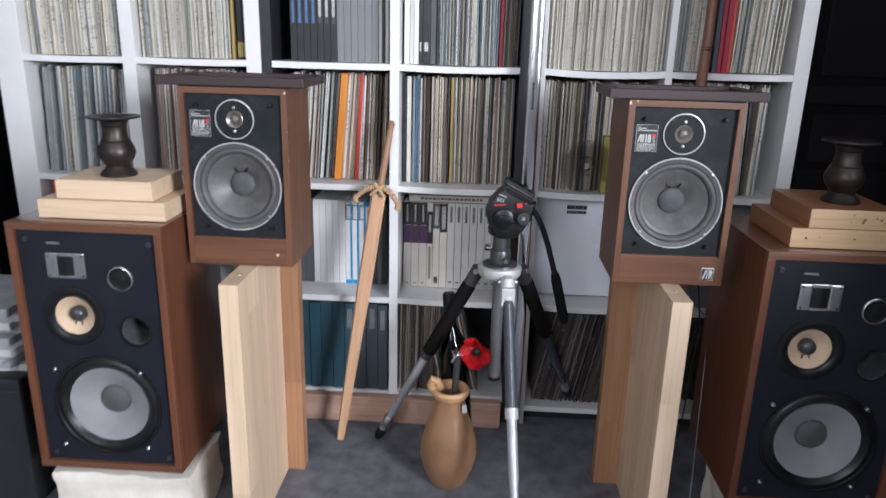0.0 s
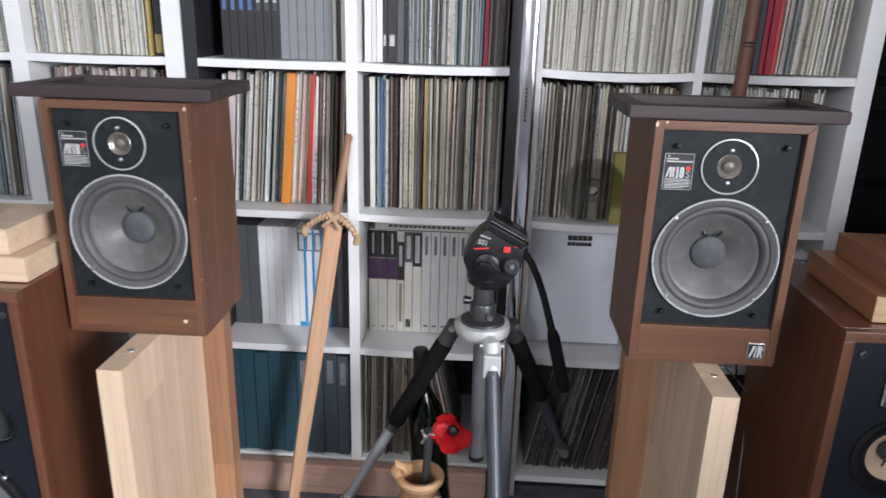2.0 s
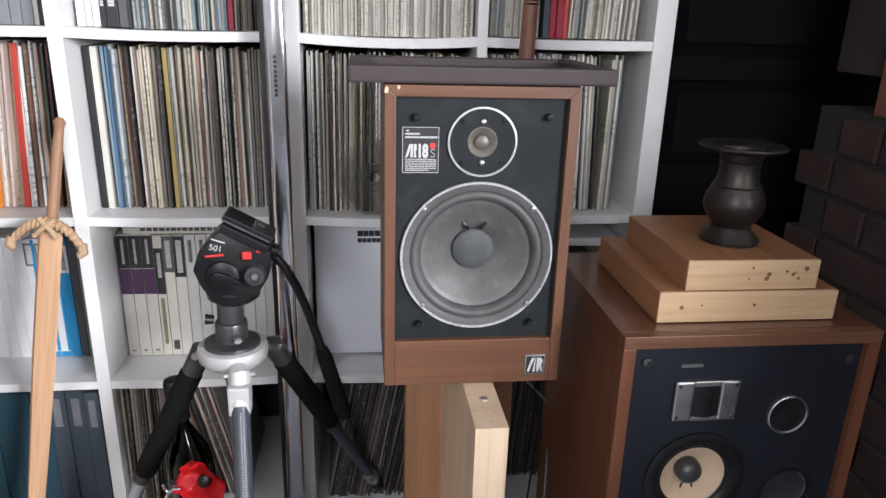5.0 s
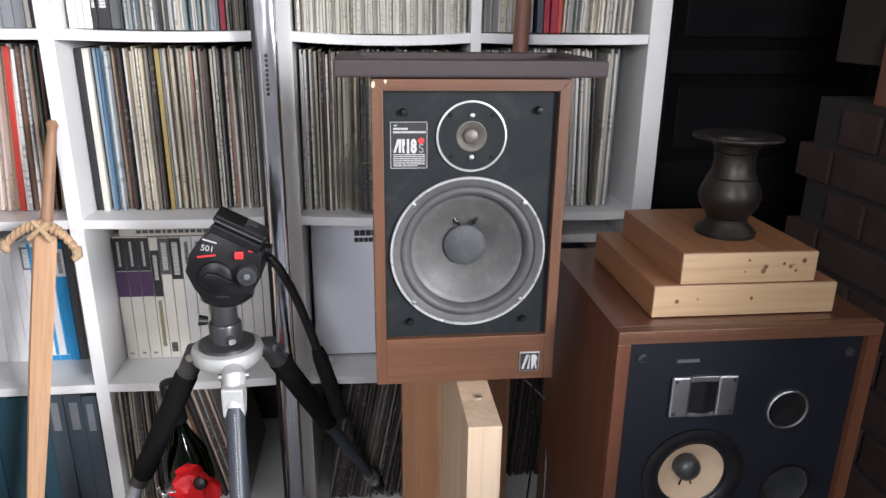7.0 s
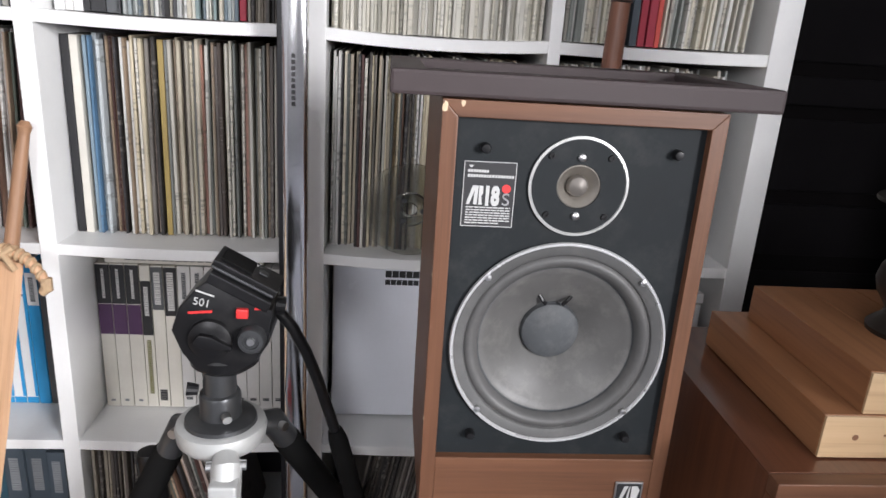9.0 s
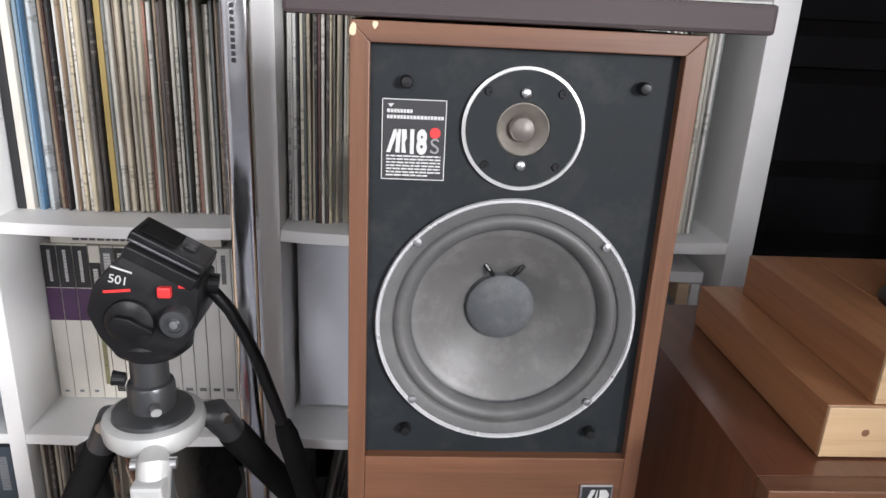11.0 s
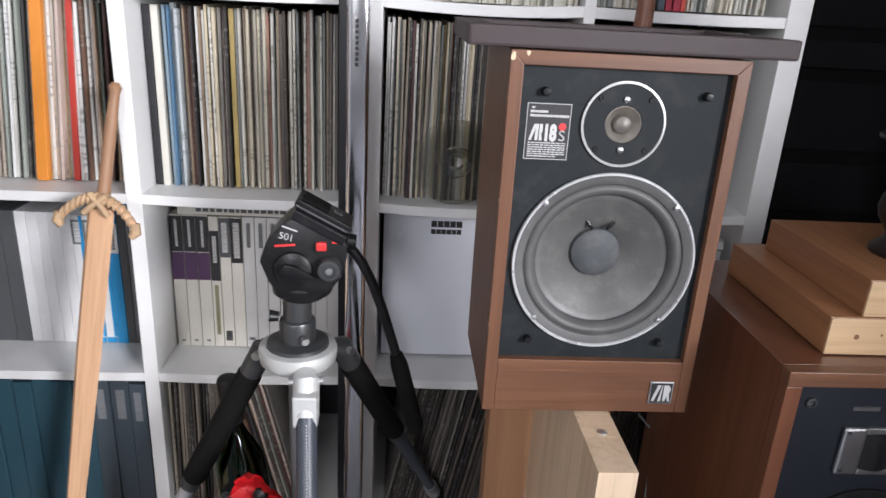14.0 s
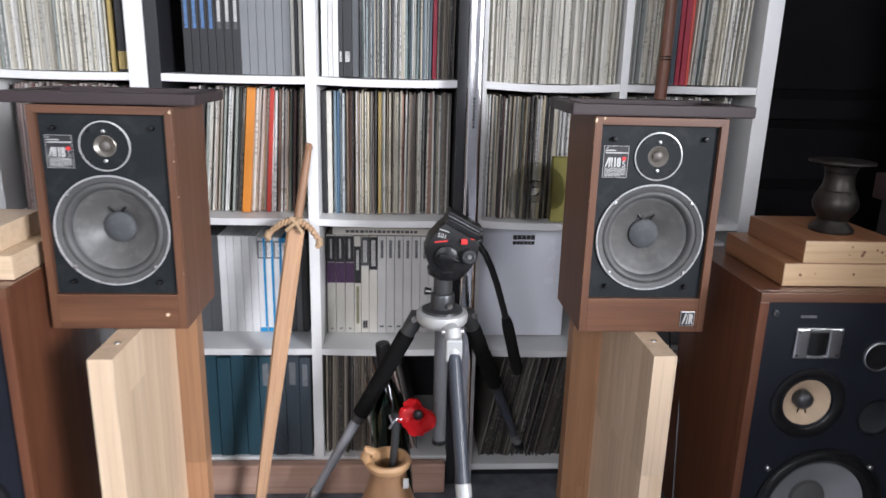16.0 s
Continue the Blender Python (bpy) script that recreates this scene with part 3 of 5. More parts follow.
# ---- large loudspeakers ----
def tower_speaker(m, label):
    """Three-way loudspeaker, 0.345 wide and 0.60 high; the origin is at its lower left front corner."""
    s = thing("floor_speaker", m, label, "loudspeaker", "pair of large loudspeakers")
    W, D, H, t = 0.345, 0.32, 0.602, 0.017
    part("cabinet", shell(0, W, 0.0165, D, 0, H, 0.016), TEAK_V, s)
    part("top_panel", box(-0.0005, W + 0.0005, 0.0165, D, H, H + 0.003, 0.001), TEAK, s)
    for b in ((0, W, 0, t), (0, W, H + 0.003 - t, H + 0.003)):
        part("front_rail", box(b[0], b[1], 0, 0.016, b[2], b[3], 0.0012), WALNUT, s)
    for b in ((0, t), (W - t, W)):
        part("front_rail", box(b[0], b[1], 0.0003, 0.016, t, H + 0.003 - t, 0.0012), TEAK_V, s)
    part("baffle", holed_plate(t, W - t, t, H + 0.003 - t, 0.01, 0.0162, [(0.178, 0.166, 0.12), (0.124, 0.388, 0.047), (0.262, 0.357, 0.0335)]), BAFFLE_B, s)
    y = 0.01
    wx, wz = 0.178, 0.166
    w = part("woofer", disc_at([(0.127, 0), (0.127, 0.004), (0.121, 0.005), (0.119, 0.002)], wx, y, wz, 64), BLACK, s, "black woofer basket", True)
    part("surround", disc_at([(0.119, 0.002), (0.113, 0.006), (0.106, 0.0065), (0.098, 0.001), (0.094, -0.004)], wx, y, wz, 64), BLACK, w, "", True)
    part("cone", disc_at([(0.094, -0.004), (0.07, -0.016), (0.05, -0.027), (0.036, -0.036)], wx, y, wz, 64), PAPER_CONE, w, "pale grey paper cone", True)
    part("dust_cap", disc_at([(0.036, -0.036), (0.033, -0.029), (0.022, -0.024), (0, -0.022)], wx, y, wz, 48), SURROUND, w, "", True)
    for px, pz in ((-0.113, 0.09), (0.087, 0.09), (-0.113, -0.105), (0.087, -0.105)):
        part("bolt", disc_at([(0.005, 0.002), (0.005, 0.008), (0.003, 0.01), (0, 0.01)], wx + px, y, wz + pz, 12), SATIN, w)
    mx, mz = 0.124, 0.388
    md = part("midrange", disc_at([(0.07, 0), (0.07, 0.003), (0.064, 0.0045), (0.056, 0.004), (0.05, 0.001), (0.0455, -0.003)], mx, y, mz, 56), BLACK, s, "black-rimmed midrange unit", True)
    part("cone", disc_at([(0.0455, -0.003), (0.036, -0.009), (0.026, -0.017), (0.018, -0.023)], mx, y, mz, 48), TAN_CONE, md, "tan paper cone", True)
    part("dust_cap", disc_at([(0.018, -0.023), (0.018, -0.014), (0.0165, -0.008), (0.011, -0.003), (0, -0.001)], mx, y, mz, 32), GUNMETAL, md, "shiny grey dome", True)
    for dx in (-0.006, 0.006):
        part("tinsel_lead", tube([(mx + dx, y + 0.014, mz - 0.017), (mx + dx * 1.4, y + 0.015, mz - 0.027)], 0.0012, 6), BLACK, md)
    # horn with a pale metal plate
    h0, h1, z0, z1 = 0.078, 0.166, 0.479, 0.537
    horn = part("horn_tweeter", box(h0, h0 + 0.026, y - 0.005, y, z0, z1, 0.003), SATIN, s, "brushed metal horn plate")
    part("plate", box(h1 - 0.026, h1, y - 0.005, y, z0, z1, 0.003), SATIN, horn)
    part("plate", box(h0 + 0.026, h1 - 0.026, y - 0.0047, y, z1 - 0.008, z1, 0.001), SATIN, horn)
    part("plate", box(h0 + 0.026, h1 - 0.026, y - 0.0047, y, z0, z0 + 0.006, 0.001), SATIN, horn)
    bm = bmesh.new()
    cols = []
    for i in range(9):
        u = i / 8
        x = h0 + 0.026 + (h1 - h0 - 0.052) * u
        yy = y - 0.001 - 0.006 * math.sin(math.pi * u)
        cols.append((bm.verts.new((x, yy, z0 + 0.006)), bm.verts.new((x, yy, z1 - 0.008))))
    for a, b in zip(cols, cols[1:]):
        bm.faces.new((a[0], b[0], b[1], a[1]))
    part("throat", bm, BLACK, horn, "curved black horn throat", True)
    for px in (h0 + 0.006, h1 - 0.006):
        for pz in (z0 + 0.006, z1 - 0.006):
            part("screw", disc_at([(0.0026, 0.005), (0.002, 0.0062), (0, 0.0064)], px, y, pz, 10), GUNMETAL, horn)
    rx, rz = 0.241, 0.482
    sp = part("super_tweeter", disc_at([(0.0285, 0), (0.0285, 0.004), (0.0265, 0.005), (0.0255, 0.003)], rx, y, rz, 48), SATIN, s, "thin bright tweeter ring", True)
    part("mesh_disc", disc_at([(0.0255, 0.003), (0.02, 0.001), (0.012, 0.003), (0, 0.004)], rx, y, rz, 40), BLACK, sp, "", True)
    px, pz = 0.262, 0.357
    part("port", disc_at([(0.038, 0), (0.0375, 0.002), (0.035, 0.0025), (0.0335, 0.0), (0.033, -0.004)], px, y, pz, 40), BLACK, s, "", True)
    part("port_tube", disc_at([(0.033, -0.0035), (0.033, -0.075), (0.0315, -0.075), (0.0315, -0.0035), (0.033, -0.0035)], px, y, pz, 40), CAP, s, "grey card port tube", True)
    part("port_end", disc_at([(0.0335, -0.0752), (0.0, -0.0752)], px, y, pz, 24), BLACK, s)
    part("maker_plate", box(0.083, 0.112, y - 0.0012, y, 0.556, 0.5605), SATIN, s)
    for q in ((0.036, 0.565), (0.312, 0.562), (0.036, 0.035), (0.312, 0.035)):
        part("grille_peg", disc_at([(0.006, 0), (0.006, 0.003), (0.0035, 0.0035), (0.003, 0.001), (0, 0.001)], q[0], y, q[1], 16), GUNMETAL, s, "", True)
    for q in ((0.03, 0.03), (0.29, 0.03), (0.03, 0.27), (0.29, 0.27)):
        part("foot", box(q[0], q[0] + 0.03, q[1], q[1] + 0.03, -0.008, 0, 0.002), BLACK, s)
    return s


def stone_block(m):
    b = thing("stone_block", m, "rough white stone block under a loudspeaker", "stone block", "blocks under the loudspeakers")
    bm = box(0, 0.33, 0, 0.2, 0, 0.156)
    bmesh.ops.subdivide_edges(bm, edges=bm.edges[:], cuts=9, use_grid_fill=True)
    for v in bm.verts:
        n = noise.noise_vector(v.co * 14) * 0.012 + noise.noise_vector(v.co * 45) * 0.004
        if v.co.z > 0.15:
            n.z = -abs(n.z)
        if v.co.z < 0.001:
            n.z = 0
        v.co += n
    part("block", bm, STONE, b, "", True)
    return b


def base_board(name, x0, x1, y0, y1, z0, z1, group, knots):
    w = thing(name, pose((x0 + x1) / 2, (y0 + y1) / 2, z0), "thick pine board stacked as a plinth, end grain and knots showing", "wooden board", group)
    a, b, h = (x1 - x0) / 2, (y1 - y0) / 2, z1 - z0
    n = 3
    for i in range(n):
        u0, u1 = -a + 2 * a * i / n, -a + 2 * a * (i + 1) / n
        # knotted boards get browner staves than their front edge
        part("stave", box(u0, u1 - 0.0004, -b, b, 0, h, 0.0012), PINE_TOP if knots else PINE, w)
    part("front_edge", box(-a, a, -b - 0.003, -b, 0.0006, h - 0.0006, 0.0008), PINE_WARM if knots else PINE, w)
    for i in range(knots):
        r = random.uniform(0.0012, 0.0034)
        kx, kz = a * (1 - 1.9 * random.random() ** 2) * 0.92, random.uniform(h * 0.35, h * 0.8)
        part("knot", disc_at([(r, 0.0031), (r * 0.7, 0.0034), (0, 0.0034)], kx, -b, kz, 10), KNOT, w)
    return w


def urn(m, label):
    u = thing("metal_urn", m, label, "urn", "urns on the loudspeakers")
    prof = [(0.0, 0.0), (0.044, 0.0), (0.045, 0.005), (0.04, 0.01), (0.031, 0.017), (0.029, 0.022), (0.034, 0.03), (0.042, 0.04), (0.0455, 0.052), (0.043, 0.064), (0.036, 0.076), (0.031, 0.086), (0.029, 0.1),
            (0.03, 0.114), (0.034, 0.122), (0.046, 0.1275), (0.063, 0.129), (0.064, 0.131), (0.063, 0.133), (0.046, 0.132), (0.032, 0.126), (0.026, 0.114), (0.025, 0.09), (0.03, 0.06), (0, 0.04)]
    part("body", lathe([(r * 0.88, z) for r, z in prof], 48), PEWTER, u, "", True)
    for z, r in ((0.078, 0.0348), (0.111, 0.0295), (0.02, 0.029)):
        part("band", lathe([(r * 0.88, z - 0.0015), (r * 0.88 + 0.0016, z), (r * 0.88, z + 0.0015)], 40), PEWTER, u, "", True)
    return u


tower_speaker(pose(-1.024, 1.405, 0.17), "large teak three-way loudspeaker with navy baffle, in daylight")
tower_speaker(pose(0.594, 1.41, 0.17), "large teak three-way loudspeaker with navy baffle, in shade")
stone_block(pose(-1.0, 1.41, 0.0))
stone_block(pose(0.615, 1.415, 0.0))
LZ = 0.776
base_board("plinth_board", -0.97, -0.685, 1.45, 1.64, LZ, LZ + 0.042, "boards under the pale-lit urn", 0)
base_board("plinth_board", -0.93, -0.715, 1.46, 1.62, LZ + 0.0425, LZ + 0.085, "boards under the pale-lit urn", 0)
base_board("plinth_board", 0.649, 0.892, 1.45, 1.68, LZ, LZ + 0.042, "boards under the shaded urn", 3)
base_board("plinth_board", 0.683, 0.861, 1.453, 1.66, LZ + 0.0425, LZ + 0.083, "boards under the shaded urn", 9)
urn(pose(-0.822, 1.53, LZ + 0.085), "pewter urn with flared rim on stacked boards, daylit")
urn(pose(0.778, 1.535, LZ + 0.083), "tarnished metal urn with flared rim on stacked boards, shaded")


# ---- tripod ----
def tripod():
    t = thing("tripod", pose(0, 0, 0), "carbon fibre tripod with black video head and grey castings", "tripod")
    cx, cy = 0.058, 1.755
    crown = part("crown", lathe([(0, 0.583), (0.05, 0.583), (0.056, 0.59), (0.058, 0.604), (0.056, 0.611), (0.05, 0.613), (0, 0.613)], 56, "z", (cx, cy, 0)), CASTING, t, "light grey cast crown", True)
    part("crown_disc", lathe([(0, 0.613), (0.046, 0.613), (0.045, 0.618), (0.03, 0.622), (0, 0.622)], 48, "z", (cx, cy, 0)), GUNMETAL, crown, "", True)
    part("collar", lathe([(0, 0.622), (0.0265, 0.622), (0.0265, 0.65), (0.025, 0.654), (0.021, 0.656), (0.021, 0.69), (0.03, 0.7), (0, 0.7)], 40, "z", (cx, cy, 0)), GUNMETAL, t, "dark grey metal neck", True)
    part("collar_knob", tube([(cx - 0.026, cy - 0.004, 0.658), (cx - 0.04, cy - 0.006, 0.66)], [0.007, 0.009], 14), BLACK, t)
    part("collar_screw", tube([(cx + 0.012, cy - 0.026, 0.634), (cx + 0.016, cy - 0.034, 0.632)], 0.006, 14), SATIN, t)
    part("centre_column", tube([(cx, cy, 0.583), (cx, cy, 0.292)], 0.0155, 24), COLUMN, t, "", True)
    part("column_end", tube([(cx, cy, 0.292), (cx, cy, 0.282)], 0.0165, 24), BLACK, t)
    # head: a rocking body seen from its side
    f = cy - 0.042
    head = part("video_head", prism([(0.014, 0.757), (0.024, 0.787), (0.045, 0.811), (0.06, 0.824), (0.132, 0.786), (0.128, 0.744), (0.11, 0.716), (0.088, 0.704), (0.042, 0.704), (0.025, 0.728)], f, f + 0.07, 0.004), BLACK, t, "black rocking video head", True)
    part("pan_base", lathe([(0, 0.69), (0.032, 0.692), (0.042, 0.7), (0.044, 0.713), (0.04, 0.72), (0, 0.72)], 40, "z", (cx + 0.008, cy, 0)), BLACK, head, "", True)
    tilt = 28
    plate_m = pose(0.1, f + 0.035, 0.8125, 0, tilt, 0)
    for nm, b, m in (("clamp_bed", (-0.042, 0.036, -0.04, 0.04, -0.012, 0.002), BLACK), ("sliding_plate", (-0.046, 0.036, -0.027, 0.027, 0.0025, 0.013), BLACK), ("plate_rail", (-0.044, 0.034, -0.031, -0.0275, 0.003, 0.007), GUNMETAL),
                     ("plate_pad", (-0.04, 0.0, -0.018, 0.018, 0.0132, 0.0155), RUBBER), ("plate_screw", (0.006, 0.018, -0.006, 0.006, 0.0132, 0.016), GUNMETAL)):
        part(nm, box(*b, 0.002), m, head).matrix_basis = plate_m
    part("red_button", box(0.091, 0.105, f - 0.006, f + 0.002, 0.777, 0.789, 0.002), LABEL_RED, head, "red release button").matrix_basis = Matrix.Identity(4)
    part("red_mark", box(0.112, 0.122, f - 0.0012, f + 0.001, 0.787, 0.79), LABEL_RED, head)
    part("red_stripe", prism([(0.035, 0.7795), (0.063, 0.782), (0.063, 0.785), (0.035, 0.7825)], f - 0.0008, f + 0.001), LABEL_RED, head, "thin red stripe")
    lettering("figures", "501", 0.0135, pose(0.0405, f - 0.0004, 0.7925, 90, 0, 0) @ pose(0, 0, 0, 0, 0, -13), LABEL_WHITE, head)
    part("printed_line", prism([(0.0455, 0.8085), (0.066, 0.8015), (0.066, 0.8035), (0.0455, 0.8105)], f - 0.0008, f + 0.001), LABEL_WHITE, head)
    # tilt lock: round boss and lever
    part("lock_boss", disc_at([(0.026, 0), (0.025, 0.006), (0.018, 0.009), (0, 0.01)], 0.06, f, 0.748, 32), BLACK, head, "", True)
    part("lock_lever", prism([(0.042, 0.75), (0.05, 0.76), (0.064, 0.758), (0.088, 0.745), (0.087, 0.74), (0.062, 0.744), (0.05, 0.742)], f - 0.018, f - 0.009, 0.002), BLACK, head, "", True)
    kn = part("friction_knob", disc_at([(0.0165, 0), (0.0165, 0.012), (0.0145, 0.015), (0.0095, 0.0155), (0.009, 0.013), (0, 0.013)], 0.109, f, 0.752, 28), GUNMETAL, head, "ribbed grey friction knob", True)
    part("knob_cap", disc_at([(0.005, 0.013), (0.0045, 0.0165), (0, 0.017)], 0.109, f, 0.752, 16), SATIN, kn, "", True)
    part("handle_socket", tube([(0.122, cy + 0.005, 0.775), (0.14, cy + 0.008, 0.772)], 0.012, 18), BLACK, t)
    hp = [(0.132, cy + 0.006, 0.766), (0.15, cy + 0.008, 0.742), (0.166, cy + 0.01, 0.708), (0.18, cy + 0.012, 0.67), (0.198, cy + 0.015, 0.61), (0.207, cy + 0.016, 0.578)]
    part("pan_handle", tube(hp, 0.0075, 16), BLACK, t, "curved black pan handle", True)
    part("handle_grip", tube([(0.204, cy + 0.0155, 0.59), (0.209, cy + 0.0165, 0.572), (0.236, cy + 0.021, 0.466), (0.24, cy + 0.022, 0.45)], [0.01, 0.0135, 0.0138, 0.0105], 18), RUBBER, t, "black foam grip", True)
    # legs: bracket, foam or carbon upper tube, lower tube, foot
    legs = (((0.078, 1.69, 0.588), (0.118, 1.36, 0.012), False), ((0.002, 1.775, 0.59), (-0.283, 1.863, 0.012), True), ((0.118, 1.79, 0.59), (0.312, 2.06, 0.076), True))
    for a, b, foam in legs:
        a, b = Vector(a), Vector(b)
        d = (b - a).normalized()
        q = lambda s: a + (b - a) * s
        leg = part("leg", tube([q(0.02), q(0.4), q(0.49)] if not foam else [q(0.02), q(0.46)], 0.0145, 24), CARBON, t, "woven carbon fibre leg tube", True)
        out = Vector((a.x - cx, a.y - cy, 0)).normalized()
        part("leg_bracket", tube([a - out * 0.022 + Vector((0, 0, 0.006)), q(0.0), q(0.075)], [0.013, 0.019, 0.0175], 18), GUNMETAL if foam else CASTING, leg, "", True)
        side = d.cross(Vector((0, 0, 1))).normalized()
        part("hinge_bolt", tube([a + side * -0.024, a + side * 0.024], 0.0065, 14), SATIN, leg)
        if foam:
            part("foam_sleeve", tube([q(0.07), q(0.08), q(0.45), q(0.46)], [0.017, 0.0195, 0.0195, 0.017], 22), RUBBER, leg, "black foam sleeve", True)
        else:
            seam = bmesh.new()
            face = side.cross(d).normalized()
            face = -face if face.y > 0 else face
            for k in range(60):
                u = 0.09 + k * 0.0066
                tube([q(u) + face * 0.0146, q(u + 0.0038) + face * 0.0146], 0.001, 6, bm=seam)
            tagged(part("seam_line", seam, LABEL_WHITE, leg), kind="stuff")
            part("leg_latch", box(-0.017, 0.017, -0.02, 0.004, -0.03, 0.02, 0.004), CASTING, leg, "pale grey leg latch").matrix_basis = Matrix.Translation(q(0.045))
        part("lock_sleeve", tube([q(0.455), q(0.49)] if foam else [q(0.47), q(0.51)], 0.0165, 20), CASTING if not foam else GUNMETAL, leg, "", True)
        part("lower_tube", tube([q(0.49), q(0.72), q(0.74), q(0.95)], [0.0125, 0.0125, 0.0105, 0.0105], 20), CARBON if a.x > 0.1 else ALU, leg, "bare lower leg tube", True)
        part("lower_lock", tube([q(0.86), q(0.865), q(0.915), q(0.92)], [0.013, 0.015, 0.015, 0.013], 20), SATIN, leg, "", True)
        part("rubber_foot", tube([q(0.94), q(0.95), q(0.985), q(1.0)], [0.011, 0.014, 0.013, 0.009], 18), BLACK, leg, "", True)
    return t


tripod()


# ---- wooden sword ----
def sword():
    tip, guard = Vector((-0.396, 1.86, 0.0)), Vector((-0.292, 1.962, 0.747))
    axis = (guard - tip).normalized()
    ax = (Vector((1, 0, 0)) - axis * axis.x).normalized()
    ay = axis.cross(ax)
    m = Matrix.Translation(tip) @ Matrix((ax, ay, axis)).transposed().to_4x4()
    L = (guard - tip).length
    s = thing("wooden_sword", m, "plain wooden toy sword with rope-bound guard leaning on the shelves", "toy sword")
    bm = bmesh.new()
    rows = []
    for i in range(13):
        u = i / 12
        z = L * u
        w = 0.0125 + 0.009 * min(1, u * 1.5)
        if i == 0:
            w = 0.011
        th = 0.0065
        rows.append([bm.verts.new(p) for p in ((-w, 0, z), (-w * 0.7, -th, z), (w * 0.7, -th, z), (w, 0, z), (w * 0.7, th, z), (-w * 0.7, th, z))])
    for a, b in zip(rows, rows[1:]):
        for k in range(6):
            bm.faces.new((a[k], a[(k + 1) % 6], b[(k + 1) % 6], b[k]))
    bm.faces.new(rows[0])
    bm.faces.new(rows[-1])
    part("blade", bm, SWORD, s)
    part("grip", tube([(0, 0, L), (0.002, 0, L + 0.03), (0.004, 0, L + 0.15), (0.005, 0, L + 0.185), (0.005, 0, L + 0.19), (0.005, 0, L + 0.2), (0.005, 0, L + 0.208)], [0.0135, 0.0105, 0.0095, 0.008, 0.008, 0.0105, 0.0055], 16), GRIP, s, "darker rounded wooden grip", True)
    pts = []
    for i in range(25):
        u = i / 12 - 1
        pts.append((0.062 * u, -0.012, L + 0.012 - 0.03 * abs(u) ** 3 + 0.006 * math.cos(u * 3)))
    gd = part("guard", tube(pts, 0.0068, 12), SWORD, s, "guard wound with tan rope", True)
    turns = 15
    coil = []
    for i in range(turns * 10 + 1):
        f, a = i / (turns * 10) * 24, 2 * math.pi * i / 10
        p = Vector(pts[min(23, int(f))]).lerp(Vector(pts[min(23, int(f)) + 1]), f - min(23, int(f)))
        coil.append(p + Vector((0, 0.0078 * math.sin(a), 0.0078 * math.cos(a))))
    part("rope", tube(coil, 0.0031, 6), ROPE, gd, "tan rope winding", True)
    for k in (-1, 1):
        part("binding", tube([(k * 0.02, -0.02, L - 0.008), (k * 0.004, -0.021, L + 0.01), (-k * 0.014, -0.02, L + 0.026)], 0.005, 8), ROPE, s, "", True)
        part("guard_end", tube([(k * 0.06, -0.012, L - 0.014), (k * 0.063, -0.012, L - 0.03), (k * 0.056, -0.012, L - 0.038)], [0.0085, 0.009, 0.006], 10), ROPE, s, "", True)
    return s


sword()


# ---- jug, bottle and poppy on the carpet ----
jug = thing("jug", pose(-0.059, 1.685, 0), "tan glazed pottery jug with a curled lip", "jug")
part("body", lathe([(0, 0.0), (0.046, 0.0), (0.05, 0.006), (0.067, 0.045), (0.077, 0.085), (0.076, 0.12), (0.065, 0.165), (0.05, 0.208), (0.041, 0.24), (0.04, 0.262), (0.036, 0.262), (0.034, 0.24), (0.03, 0.15), (0, 0.05)], 56), POT, jug, "", True)
part("lip", lathe([(0.036, 0.262), (0.043, 0.262), (0.05, 0.27), (0.052, 0.279), (0.047, 0.286), (0.038, 0.284), (0.035, 0.274), (0.036, 0.262)], 48), POT_RIM, jug, "pale rounded lip", True)
part("handle", tube([(-0.043, -0.006, 0.276), (-0.052, -0.01, 0.296), (-0.045, -0.012, 0.312), (-0.033, -0.012, 0.308), (-0.03, -0.012, 0.296)], [0.01, 0.011, 0.012, 0.01, 0.006], 12), POT_RIM, jug, "", True)
part("paper_tag", box(0.034, 0.046, -0.038, -0.0366, 0.232, 0.256), LABEL_WHITE, jug, "small pale paper tag")

bottle = thing("bottle", pose(-0.036, 1.868, 0.004, 0, -5, 0), "dark green glass bottle with black cap behind the jug", "bottle")
part("glass_body", lathe([(0, 0.0), (0.043, 0.0), (0.045, 0.006), (0.045, 0.29), (0.04, 0.33), (0.02, 0.375), (0.0145, 0.39), (0.0145, 0.44), (0.012, 0.44), (0.012, 0.385), (0.036, 0.325), (0.041, 0.29), (0.041, 0.01), (0, 0.008)], 40), GREEN_GLASS, bottle, "", True)
part("cap", lathe([(0.0145, 0.4), (0.0185, 0.4), (0.0185, 0.478), (0.016, 0.484), (0, 0.485)], 28), BLACK, bottle, "matt black cap", True)

